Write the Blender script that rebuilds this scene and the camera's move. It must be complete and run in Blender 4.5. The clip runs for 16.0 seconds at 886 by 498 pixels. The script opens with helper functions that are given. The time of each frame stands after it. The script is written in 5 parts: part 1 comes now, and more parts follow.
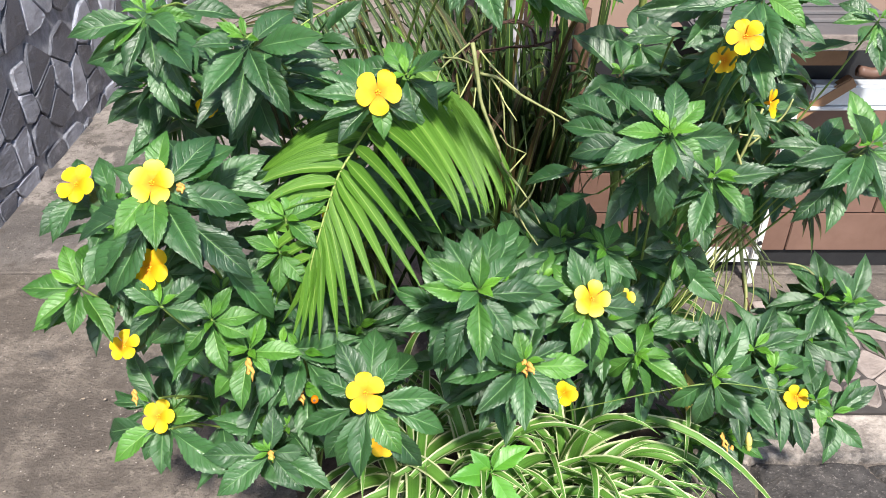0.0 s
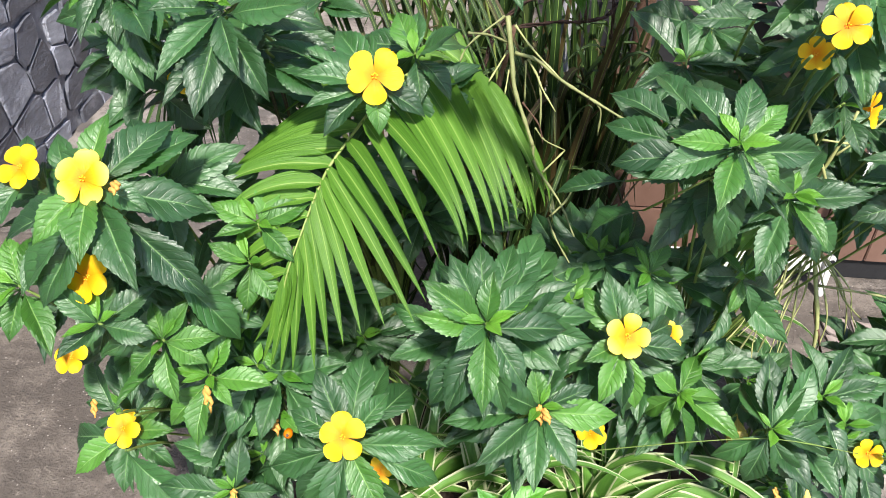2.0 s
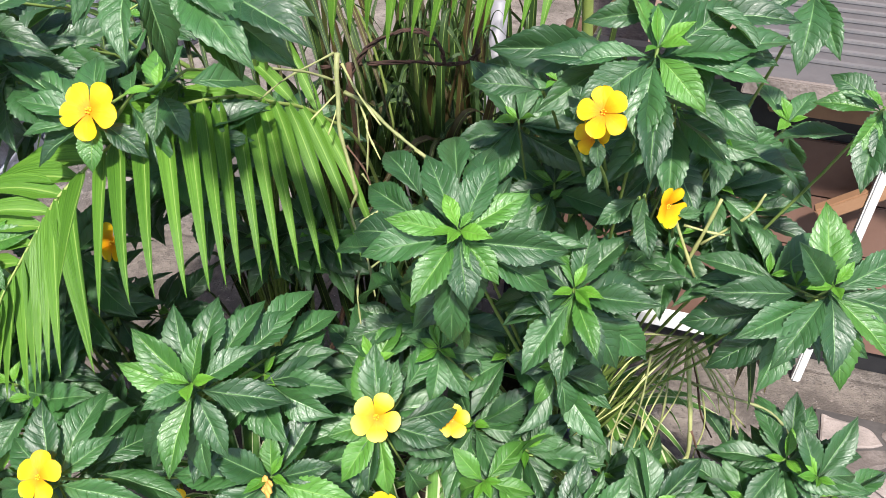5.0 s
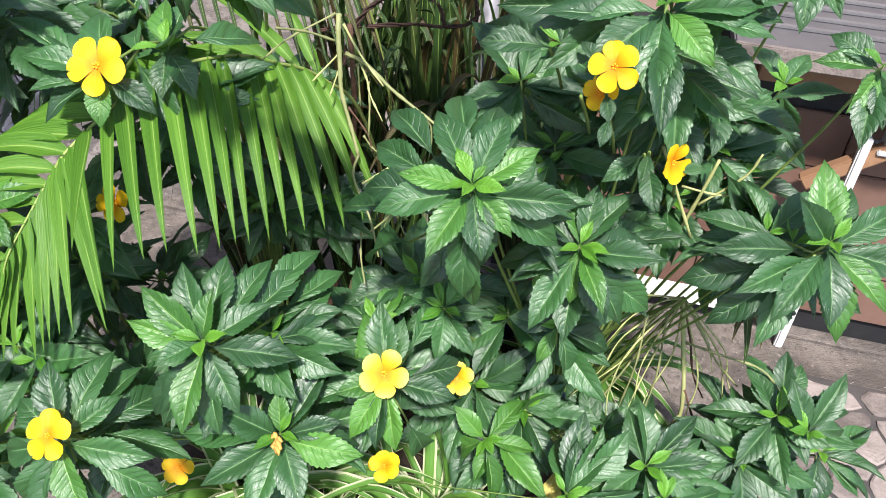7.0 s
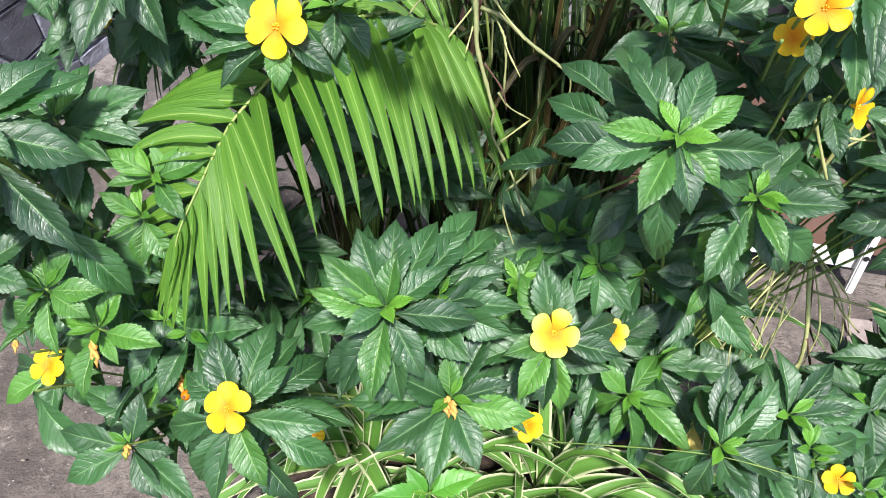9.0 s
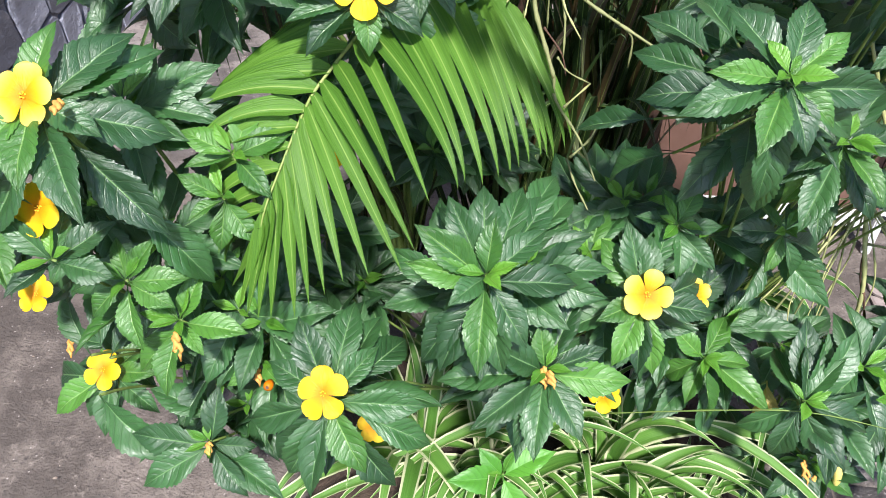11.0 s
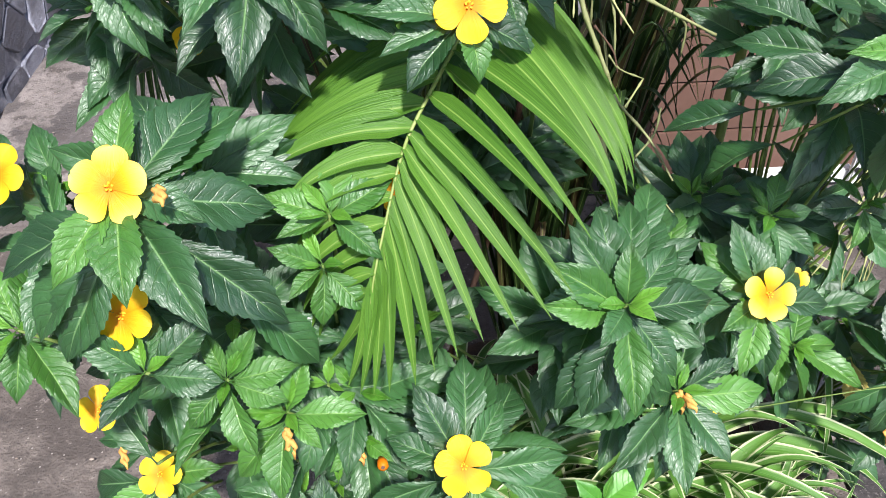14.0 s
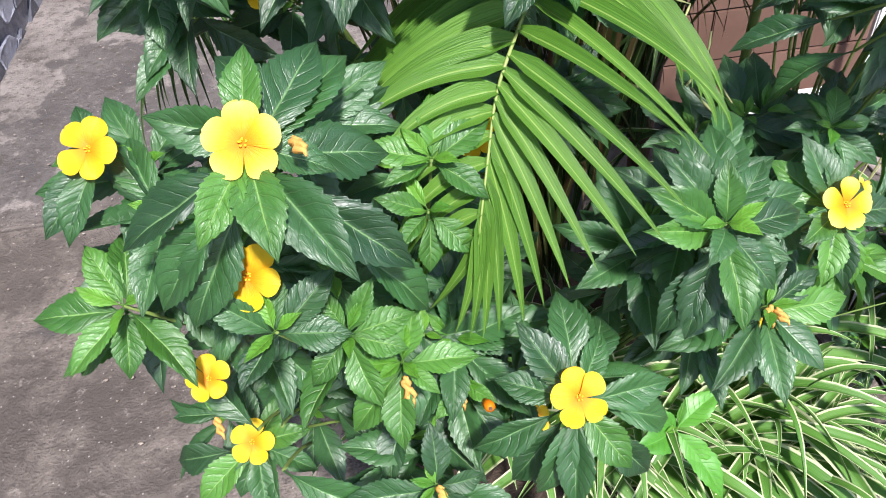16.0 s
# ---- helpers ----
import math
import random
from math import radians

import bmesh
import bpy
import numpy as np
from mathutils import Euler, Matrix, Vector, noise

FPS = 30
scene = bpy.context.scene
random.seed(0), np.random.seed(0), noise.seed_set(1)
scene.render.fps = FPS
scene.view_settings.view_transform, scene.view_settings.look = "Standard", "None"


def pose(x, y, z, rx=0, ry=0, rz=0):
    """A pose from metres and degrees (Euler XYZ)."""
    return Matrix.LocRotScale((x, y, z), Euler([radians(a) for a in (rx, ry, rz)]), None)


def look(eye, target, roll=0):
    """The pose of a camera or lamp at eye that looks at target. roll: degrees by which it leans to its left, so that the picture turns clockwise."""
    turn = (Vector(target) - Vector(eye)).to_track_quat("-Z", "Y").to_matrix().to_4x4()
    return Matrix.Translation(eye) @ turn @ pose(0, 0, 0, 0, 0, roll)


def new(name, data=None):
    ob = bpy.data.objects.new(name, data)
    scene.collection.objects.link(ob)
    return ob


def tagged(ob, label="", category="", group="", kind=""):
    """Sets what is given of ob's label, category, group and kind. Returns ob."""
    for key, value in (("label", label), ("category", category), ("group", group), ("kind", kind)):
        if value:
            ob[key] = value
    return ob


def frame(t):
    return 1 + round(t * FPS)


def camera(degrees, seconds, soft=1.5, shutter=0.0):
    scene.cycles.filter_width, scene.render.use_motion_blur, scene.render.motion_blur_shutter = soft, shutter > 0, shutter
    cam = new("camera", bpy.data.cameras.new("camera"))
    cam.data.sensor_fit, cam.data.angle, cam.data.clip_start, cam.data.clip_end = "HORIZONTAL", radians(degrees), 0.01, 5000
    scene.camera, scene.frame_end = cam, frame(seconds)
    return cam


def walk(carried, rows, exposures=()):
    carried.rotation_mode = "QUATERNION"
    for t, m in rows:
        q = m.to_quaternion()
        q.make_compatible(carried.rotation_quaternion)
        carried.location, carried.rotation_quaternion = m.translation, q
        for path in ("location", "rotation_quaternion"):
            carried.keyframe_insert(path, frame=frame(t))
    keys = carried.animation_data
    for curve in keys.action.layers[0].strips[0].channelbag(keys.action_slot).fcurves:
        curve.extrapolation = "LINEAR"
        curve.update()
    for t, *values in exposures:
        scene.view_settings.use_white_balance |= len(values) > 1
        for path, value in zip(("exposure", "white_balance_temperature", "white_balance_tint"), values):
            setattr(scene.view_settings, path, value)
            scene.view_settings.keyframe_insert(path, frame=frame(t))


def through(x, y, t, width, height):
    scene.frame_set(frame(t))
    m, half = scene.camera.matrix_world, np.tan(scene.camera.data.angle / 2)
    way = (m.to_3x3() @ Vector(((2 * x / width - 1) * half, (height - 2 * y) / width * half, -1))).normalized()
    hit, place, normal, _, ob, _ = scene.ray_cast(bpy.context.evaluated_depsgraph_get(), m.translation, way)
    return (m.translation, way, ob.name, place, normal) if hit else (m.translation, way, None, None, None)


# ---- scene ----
cam = camera(58.8, 16.0, soft=0.6)
METRES, EYE, TILT, LEAN, TURN = 1.25, 1.18, -34.0, 0.0, 0.0
ROWS = [
    (0.0, 0.0, 0.0, 0.0, 0.0, 0.0, -0.0),
    (0.5, -0.0078, 0.0377, -0.0003, -1.01, -1.31, 0.56),
    (1.0, -0.0005, 0.0812, 0.0168, 0.06, -2.62, -0.28),
    (1.5, 0.0063, 0.1073, 0.0347, 2.4, -2.84, -2.13),
    (2.0, 0.0378, 0.127, 0.0438, 4.27, -2.81, -3.48),
    (2.5, 0.066, 0.1303, 0.0591, 4.16, -2.86, -3.41),
    (3.0, 0.0971, 0.1148, 0.0741, 4.0, -3.01, -2.28),
    (3.5, 0.1873, 0.1439, 0.0887, 6.51, -2.7, -5.89),
    (4.0, 0.251, 0.1754, 0.1009, 10.72, -3.27, -10.18),
    (4.5, 0.2782, 0.1999, 0.1116, 12.74, -4.11, -10.59),
    (5.0, 0.2905, 0.2154, 0.1227, 12.82, -4.01, -10.7),
    (7.5, 0.2544, 0.2007, 0.0988, 10.42, -5.94, -10.31),
    (8.0, 0.2054, 0.1976, 0.0957, 10.09, -6.86, -9.81),
    (8.5, 0.1778, 0.1954, 0.0872, 9.91, -7.49, -9.28),
    (9.0, 0.1433, 0.1912, 0.0782, 9.96, -7.77, -8.52),
    (9.5, 0.1042, 0.1754, 0.0777, 9.23, -7.71, -7.63),
    (12.0, 0.0515, 0.2066, 0.0247, 6.48, -6.91, -4.65),
    (12.5, 0.0463, 0.2098, 0.0323, 7.0, -6.57, -5.11),
    (13.0, 0.0442, 0.228, 0.0422, 8.31, -6.44, -6.5),
    (13.5, -0.0139, 0.242, 0.0481, 5.49, -6.47, -3.41),
    (14.0, -0.0762, 0.2466, 0.0592, -0.57, -7.19, 2.69),
    (14.5, -0.1137, 0.2507, 0.0545, -3.86, -8.6, 4.42),
    (15.0, -0.1318, 0.2523, 0.0546, -4.36, -9.21, 5.66),
    (15.5, -0.1456, 0.247, 0.0547, -3.82, -9.72, 7.24),
    (16.0, -0.153, 0.2478, 0.0525, -3.42, -10.09, 7.68),
]
walk(cam, [(t, pose(0, 0, EYE, TILT, LEAN, TURN) @ pose(METRES * x, METRES * y, METRES * z, 90 + pitch, roll, yaw)) for t, x, y, z, yaw, pitch, roll in ROWS],
     exposures=[(0.0, 0.84, 6500, 10), (5.0, 0.86, 6400, 12), (9.5, 0.82, 6150, 15), (16.0, 0.78, 6100, 16)])

# ---- daylight ----
SUN_ELEVATION, SUN_TURN = 54.0, 166.0
world = bpy.data.worlds.new("sky")
scene.world = world
world.use_nodes = True
wn = world.node_tree.nodes
sky = wn.new("ShaderNodeTexSky")
sky.sky_type, sky.sun_disc = "NISHITA", False
sky.sun_elevation, sky.sun_rotation = radians(SUN_ELEVATION), radians(SUN_TURN)
wn["Background"].inputs["Strength"].default_value = 0.125
world.node_tree.links.new(sky.outputs["Color"], wn["Background"].inputs["Color"])
sun_data = bpy.data.lights.new("sun", "SUN")
sun_data.energy, sun_data.angle, sun_data.color = 5.0, radians(4.0), (1.0, 0.95, 0.87)
sun = new("sun", sun_data)
sun_way = Vector((math.sin(radians(SUN_TURN)) * math.cos(radians(SUN_ELEVATION)), math.cos(radians(SUN_TURN)) * math.cos(radians(SUN_ELEVATION)), math.sin(radians(SUN_ELEVATION))))
sun.matrix_world = look(sun_way * 20, (0, 0, 0))


# ---- materials ----
class Nodes:
    """A small helper to write node trees in short lines."""

    def __init__(self, name):
        self.mat = bpy.data.materials.new(name)
        self.mat.use_nodes = True
        self.tree = self.mat.node_tree
        self.tree.nodes.clear()
        self.out = self.node("ShaderNodeOutputMaterial")
        self.bsdf = self.node("ShaderNodeBsdfPrincipled")
        self.link(self.bsdf.outputs[0], self.out.inputs[0])

    def node(self, kind):
        return self.tree.nodes.new(kind)

    def link(self, a, b):
        self.tree.links.new(a, b)

    def put(self, value, socket):
        if isinstance(value, (int, float)):
            socket.default_value = value
        elif isinstance(value, tuple):
            socket.default_value = (*value, 1.0) if len(value) == 3 and socket.type == "RGBA" else value
        else:
            self.link(value, socket)

    def math(self, op, a, b=0.0, c=0.0, clamp=False):
        n = self.node("ShaderNodeMath")
        n.operation, n.use_clamp = op, clamp
        for i, v in enumerate((a, b, c)):
            self.put(v, n.inputs[i])
        return n.outputs[0]

    def mix(self, f, a, b, blend="MIX"):
        n = self.node("ShaderNodeMix")
        n.data_type, n.blend_type = "RGBA", blend
        self.put(f, n.inputs[0])
        self.put(a, n.inputs[6])
        self.put(b, n.inputs[7])
        return n.outputs[2]

    def ramp(self, f, *stops):
        n = self.node("ShaderNodeValToRGB")
        while len(n.color_ramp.elements) < len(stops):
            n.color_ramp.elements.new(0.5)
        for e, (p, c) in zip(n.color_ramp.elements, stops):
            e.position = p
            e.color = (*c, 1) if isinstance(c, tuple) else (c, c, c, 1)
        self.put(f, n.inputs[0])
        return n.outputs[0]

    def coord(self, which="Object"):
        return self.node("ShaderNodeTexCoord").outputs[which]

    def noise(self, scale, detail=4.0, where=None, rough=0.6):
        n = self.node("ShaderNodeTexNoise")
        n.inputs["Scale"].default_value, n.inputs["Detail"].default_value, n.inputs["Roughness"].default_value = scale, detail, rough
        if where is not None:
            self.link(where, n.inputs["Vector"])
        return n.outputs["Fac"]

    def voronoi(self, scale, where=None, feature="F1", out="Distance"):
        n = self.node("ShaderNodeTexVoronoi")
        n.feature = feature
        n.inputs["Scale"].default_value = scale
        if where is not None:
            self.link(where, n.inputs["Vector"])
        return n.outputs[out]

    def random(self):
        return self.node("ShaderNodeObjectInfo").outputs["Random"]

    def place(self):
        return self.node("ShaderNodeNewGeometry").outputs["Position"]

    def bump(self, height, strength=0.4, distance=0.002):
        n = self.node("ShaderNodeBump")
        n.inputs["Strength"].default_value, n.inputs["Distance"].default_value = strength, distance
        self.link(height, n.inputs["Height"])
        self.link(n.outputs[0], self.bsdf.inputs["Normal"])
        self.link(n.outputs[0], self.bsdf.inputs["Coat Normal"])

    def done(self, color, rough, metal=0.0, spec=0.5):
        self.put(color, self.bsdf.inputs["Base Color"])
        self.put(rough, self.bsdf.inputs["Roughness"])
        self.put(metal, self.bsdf.inputs["Metallic"])
        self.put(spec, self.bsdf.inputs["Specular IOR Level"])
        return self.mat

    def glow_through(self, color, amount):
        """Light that passes through a thin blade."""
        t = self.node("ShaderNodeBsdfTranslucent")
        self.put(color, t.inputs[0])
        m = self.node("ShaderNodeMixShader")
        m.inputs[0].default_value = amount
        self.link(self.bsdf.outputs[0], m.inputs[1])
        self.link(t.outputs[0], m.inputs[2])
        self.link(m.outputs[0], self.out.inputs[0])


VEINS, SWEEP = 9.0, 1.7    # side veins of a leaf, and how far they run forward


def leaf_material(name, dark, light, vein, rough=0.47, through=0.14, crinkle=1.15, coat=0.2):
    """A puckered, glossy leaf: bulges between impressed side veins, each of its own height."""
    n = Nodes(name)
    split = n.node("ShaderNodeSeparateXYZ")
    n.link(n.coord("UV"), split.inputs[0])
    u, v = split.outputs[0], split.outputs[1]
    across = n.math("ABSOLUTE", n.math("MULTIPLY_ADD", u, 2.0, -1.0))
    half = n.math("GREATER_THAN", u, 0.5)
    where = n.coord("Object")
    r = n.random()
    run = n.math("SUBTRACT", n.math("MULTIPLY", v, VEINS), n.math("MULTIPLY", n.math("POWER", across, 1.15), SWEEP))
    run = n.math("ADD", run, n.math("MULTIPLY", n.noise(6.0, 2.0, where), 0.5))
    run = n.math("ADD", run, n.math("MULTIPLY", half, 0.37))
    tri = n.math("ABSOLUTE", n.math("SUBTRACT", n.math("FRACT", run), 0.5))
    mid = n.math("SUBTRACT", 1.0, n.math("MULTIPLY", across, n.math("MULTIPLY_ADD", v, 12.0, 11.0)), clamp=True)
    fade = n.math("SUBTRACT", 1.0, n.math("MULTIPLY", across, 0.75))
    side = n.math("MULTIPLY", n.math("MULTIPLY_ADD", tri, 16.0, -7.0, clamp=True), fade)
    # cells of the puckered surface, laid along the side veins
    cell = n.node("ShaderNodeCombineXYZ")
    n.put(n.math("MULTIPLY", run, 1.3), cell.inputs[0])
    n.put(n.math("ADD", n.math("MULTIPLY", across, 2.6), n.math("MULTIPLY", half, 9.0)), cell.inputs[1])
    n.put(n.math("MULTIPLY", r, 60.0), cell.inputs[2])
    swell = n.noise(0.9, 2.0, cell.outputs[0])
    pucker = n.noise(0.85, 2.0, cell.outputs[0], 0.4)
    crease = n.ramp(n.voronoi(2.1, cell.outputs[0], "DISTANCE_TO_EDGE"), (0.0, 1.0), (0.11, 0.0))
    arch = n.math("SUBTRACT", 1.0, n.math("MULTIPLY", n.math("MULTIPLY", tri, tri), 4.0))
    fine = n.noise(38.0, 4.0, where)
    big = n.noise(2.4, 3.0, where)
    tone = n.math("ADD", n.math("MULTIPLY", r, 0.85), n.math("MULTIPLY", n.math("SUBTRACT", big, 0.4), 0.7), clamp=True)
    base = n.mix(tone, dark, light)
    base = n.mix(n.math("MULTIPLY", n.math("SUBTRACT", pucker, 0.4), 0.5, clamp=True), base, (light[0] * 1.2, light[1] * 1.15, light[2]))
    # troughs beside the veins and in creases: their shade is mixed into the colour
    base = n.mix(n.math("MULTIPLY", n.math("MULTIPLY_ADD", tri, 4.0, -1.1, clamp=True), 0.3), base, (dark[0] * 0.6, dark[1] * 0.65, dark[2] * 0.6))
    base = n.mix(n.math("MULTIPLY", crease, 0.12), base, (dark[0] * 0.5, dark[1] * 0.55, dark[2] * 0.5))
    color = n.mix(n.math("MAXIMUM", n.math("MULTIPLY", mid, 0.72), n.math("MULTIPLY", side, 0.22)), base, vein)
    # a few brown specks and pale scuffs
    color = n.mix(n.ramp(n.noise(7.0, 5.0, where, 0.7), (0.72, 0.0), (0.80, 0.55)), color, (0.10, 0.085, 0.025))
    height = n.math("MULTIPLY", arch, n.math("MULTIPLY_ADD", swell, 2.0, -0.45))
    height = n.math("ADD", n.math("MULTIPLY", height, 0.6 * crinkle), n.math("MULTIPLY", pucker, 0.7 * crinkle))
    height = n.math("SUBTRACT", height, n.math("ADD", n.math("MULTIPLY", mid, 0.5), n.math("ADD", n.math("MULTIPLY", side, 0.3), n.math("MULTIPLY", crease, 0.10 * crinkle))))
    n.bump(height, 1.0, 0.0008)
    n.done(color, n.math("ADD", rough - 0.06, n.math("MULTIPLY", fine, 0.14)), spec=0.80)
    n.bsdf.inputs["Coat Weight"].default_value, n.bsdf.inputs["Coat Roughness"].default_value = coat, 0.26
    n.glow_through(n.mix(0.5, color, (0.16, 0.36, 0.02)), through)
    return n.mat


LEAF = leaf_material("mature_leaf", (0.009, 0.041, 0.014), (0.045, 0.144, 0.036), (0.22, 0.40, 0.15), rough=0.45, through=0.18, crinkle=1.15, coat=0.12)
FRESH = leaf_material("fresh_leaf", (0.026, 0.106, 0.015), (0.098, 0.270, 0.034), (0.30, 0.52, 0.14), rough=0.44, through=0.20, crinkle=1.15, coat=0.12)
YOUNG = leaf_material("young_leaf", (0.055, 0.200, 0.016), (0.15, 0.37, 0.032), (0.32, 0.54, 0.12), rough=0.42, through=0.24, crinkle=0.8, coat=0.08)
BROAD = leaf_material("broad_leaf", (0.06, 0.24, 0.020), (0.11, 0.35, 0.032), (0.16, 0.42, 0.07), rough=0.48, through=0.26, crinkle=0.5, coat=0.06)


def blade_material(name, dark, light, edge=None, through=0.22, aged=None):
    """Long straight-veined blades: palm leaflets, and striped straps where edge is given."""
    n = Nodes(name)
    split = n.node("ShaderNodeSeparateXYZ")
    n.link(n.coord("UV"), split.inputs[0])
    u, v = split.outputs[0], split.outputs[1]
    across = n.math("ABSOLUTE", n.math("MULTIPLY_ADD", u, 2.0, -1.0))
    fibre = n.node("ShaderNodeCombineXYZ")
    n.put(n.math("MULTIPLY", u, 34.0), fibre.inputs[0])
    n.put(n.math("MULTIPLY", v, 1.5), fibre.inputs[1])
    n.put(n.math("MULTIPLY", n.random(), 30.0), fibre.inputs[2])
    lines = n.noise(1.0, 3.0, fibre.outputs[0])
    tone = n.math("ADD", n.math("MULTIPLY", n.random(), 0.4), n.math("MULTIPLY", n.ramp(lines, (0.30, 0.0), (0.70, 1.0)), 0.6))
    color = n.mix(tone, dark, light)
    if aged:
        color = n.mix(n.ramp(n.random(), (0.62, 0.0), (0.85, 0.8)), color, aged)
    if edge:
        color = n.mix(n.ramp(n.math("ADD", across, n.math("MULTIPLY", n.math("SUBTRACT", lines, 0.5), 0.4)), (0.70, 0.0), (0.82, 1.0)), color, edge)
    else:
        color = n.mix(n.math("MULTIPLY", n.math("SUBTRACT", 1.0, n.math("MULTIPLY", across, 11.0), clamp=True), 0.8), color, (0.32, 0.45, 0.11))
    n.bump(lines, 0.5, 0.002)
    n.done(color, n.math("ADD", 0.36, n.math("MULTIPLY", lines, 0.2)))
    n.glow_through(color, through)
    return n.mat


PALM = blade_material("palm_blade", (0.044, 0.140, 0.011), (0.158, 0.335, 0.037), through=0.28)
# a darker copy of PALM, with the low palm's shade put into its colour
PALM_SHADE = blade_material("shaded_palm_blade", (0.012, 0.044, 0.008), (0.048, 0.115, 0.020))
STRIPED = blade_material("striped_blade", (0.050, 0.160, 0.020), (0.145, 0.310, 0.050), edge=(0.60, 0.64, 0.38))
REED = blade_material("reed_blade", (0.012, 0.038, 0.008), (0.048, 0.092, 0.016), aged=(0.085, 0.050, 0.022))


def petal_material(name="yellow_petal", fade=0.0):
    n = Nodes(name)
    split = n.node("ShaderNodeSeparateXYZ")
    n.link(n.coord("UV"), split.inputs[0])
    v = split.outputs[1]
    fan = n.node("ShaderNodeCombineXYZ")
    n.put(n.math("MULTIPLY", split.outputs[0], 22.0), fan.inputs[0])
    n.put(v, fan.inputs[1])
    lines = n.noise(1.0, 2.0, fan.outputs[0])
    color = n.ramp(v, (0.0, (0.74, 0.20, 0.002)), (0.22, (0.82, 0.38, 0.003)), (0.44, (0.88, 0.56, 0.008)), (1.0, (0.90, 0.63, 0.028)))
    color = n.mix(n.math("MULTIPLY", lines, 0.14), color, (0.82, 0.44, 0.004))
    # fade pales the outer petal, as strong sun washes it out
    color = n.mix(n.ramp(v, (0.3, 0.0), (0.8, fade)), color, (0.95, 0.80, 0.22))
    n.bump(lines, 0.2, 0.01)
    n.done(color, 0.5, spec=0.3)
    n.glow_through(color, 0.3)
    return n.mat


PETAL = petal_material()
# sunlit copy of PETAL: its overexposed paleness is put into the colour
PETAL_SUNLIT = petal_material("sunlit_petal", 0.70)


def plain(name, a, b, scale, rough=0.7, bump=0.3, depth=0.003, spec=0.4, metal=0.0, vary=0.0):
    n = Nodes(name)
    where = n.place()
    big, fine = n.noise(scale, 5.0, where), n.noise(scale * 9, 4.0, where)
    f = n.math("ADD", n.math("MULTIPLY", big, 0.75), n.math("MULTIPLY", fine, 0.25))
    if vary:
        f = n.math("ADD", f, n.math("MULTIPLY", n.math("SUBTRACT", n.random(), 0.5), vary))
    color = n.mix(n.ramp(f, (0.3, 0.0), (0.7, 1.0)), a, b)
    n.bump(n.math("ADD", big, n.math("MULTIPLY", fine, 0.5)), bump, depth)
    return n.done(color, rough, metal, spec)


STEM = plain("green_stem", (0.10, 0.17, 0.03), (0.20, 0.27, 0.07), 40.0, 0.55, 0.4, 0.002)
BARK = plain("brown_bark", (0.07, 0.035, 0.022), (0.16, 0.09, 0.06), 60.0, 0.85, 0.8, 0.004)
TWIG = plain("pale_twig", (0.16, 0.185, 0.07), (0.29, 0.30, 0.13), 50.0, 0.6, 0.5, 0.002)
STRAW = plain("straw_twig", (0.27, 0.30, 0.10), (0.44, 0.45, 0.20), 50.0, 0.6, 0.5, 0.002)
RIB = plain("frond_midrib", (0.17, 0.24, 0.05), (0.28, 0.34, 0.10), 60.0, 0.5, 0.3, 0.001)
ANTHER = plain("yellow_anther", (0.82, 0.40, 0.01), (0.90, 0.55, 0.02), 200.0, 0.6)
WILTED = plain("wilted_petal", (0.48, 0.20, 0.04), (0.74, 0.42, 0.10), 120.0, 0.7)
NAVY = plain("dark_blue_plastic", (0.008, 0.010, 0.045), (0.014, 0.018, 0.07), 10.0, 0.35, 0.05)
WHITE = plain("white_paint", (0.50, 0.50, 0.49), (0.74, 0.74, 0.72), 9.0, 0.5, 0.15)
WOOD = plain("orange_timber", (0.22, 0.12, 0.065), (0.32, 0.18, 0.10), 14.0, 0.6)
ALLOY = plain("pale_metal", (0.50, 0.53, 0.57), (0.66, 0.69, 0.73), 12.0, 0.35, 0.1, metal=0.3)
PANEL = plain("brown_panel", (0.12, 0.066, 0.048), (0.18, 0.105, 0.08), 5.0, 0.55, 0.25, vary=0.3)
# a pale pipe: the grey stands for the shade behind the plants
PIPE = plain("shaded_plastic", (0.15, 0.145, 0.16), (0.24, 0.235, 0.255), 12.0, 0.5, 0.1)
ROOFING = plain("grey_sheet", (0.075, 0.071, 0.074), (0.12, 0.113, 0.116), 11.0, 0.6, 0.2)
INK = plain("black_ink", (0.01, 0.01, 0.012), (0.02, 0.02, 0.022), 30.0, 0.6)
PLASTER = plain("pink_plaster", (0.24, 0.16, 0.125), (0.32, 0.22, 0.175), 2.2, 0.85)
SOIL = plain("dark_soil", (0.035, 0.024, 0.017), (0.10, 0.07, 0.05), 30.0, 0.95, 1.0, 0.012)
GROUT = plain("pale_grout", (0.13, 0.13, 0.145), (0.40, 0.40, 0.43), 30.0, 0.9, 0.6)


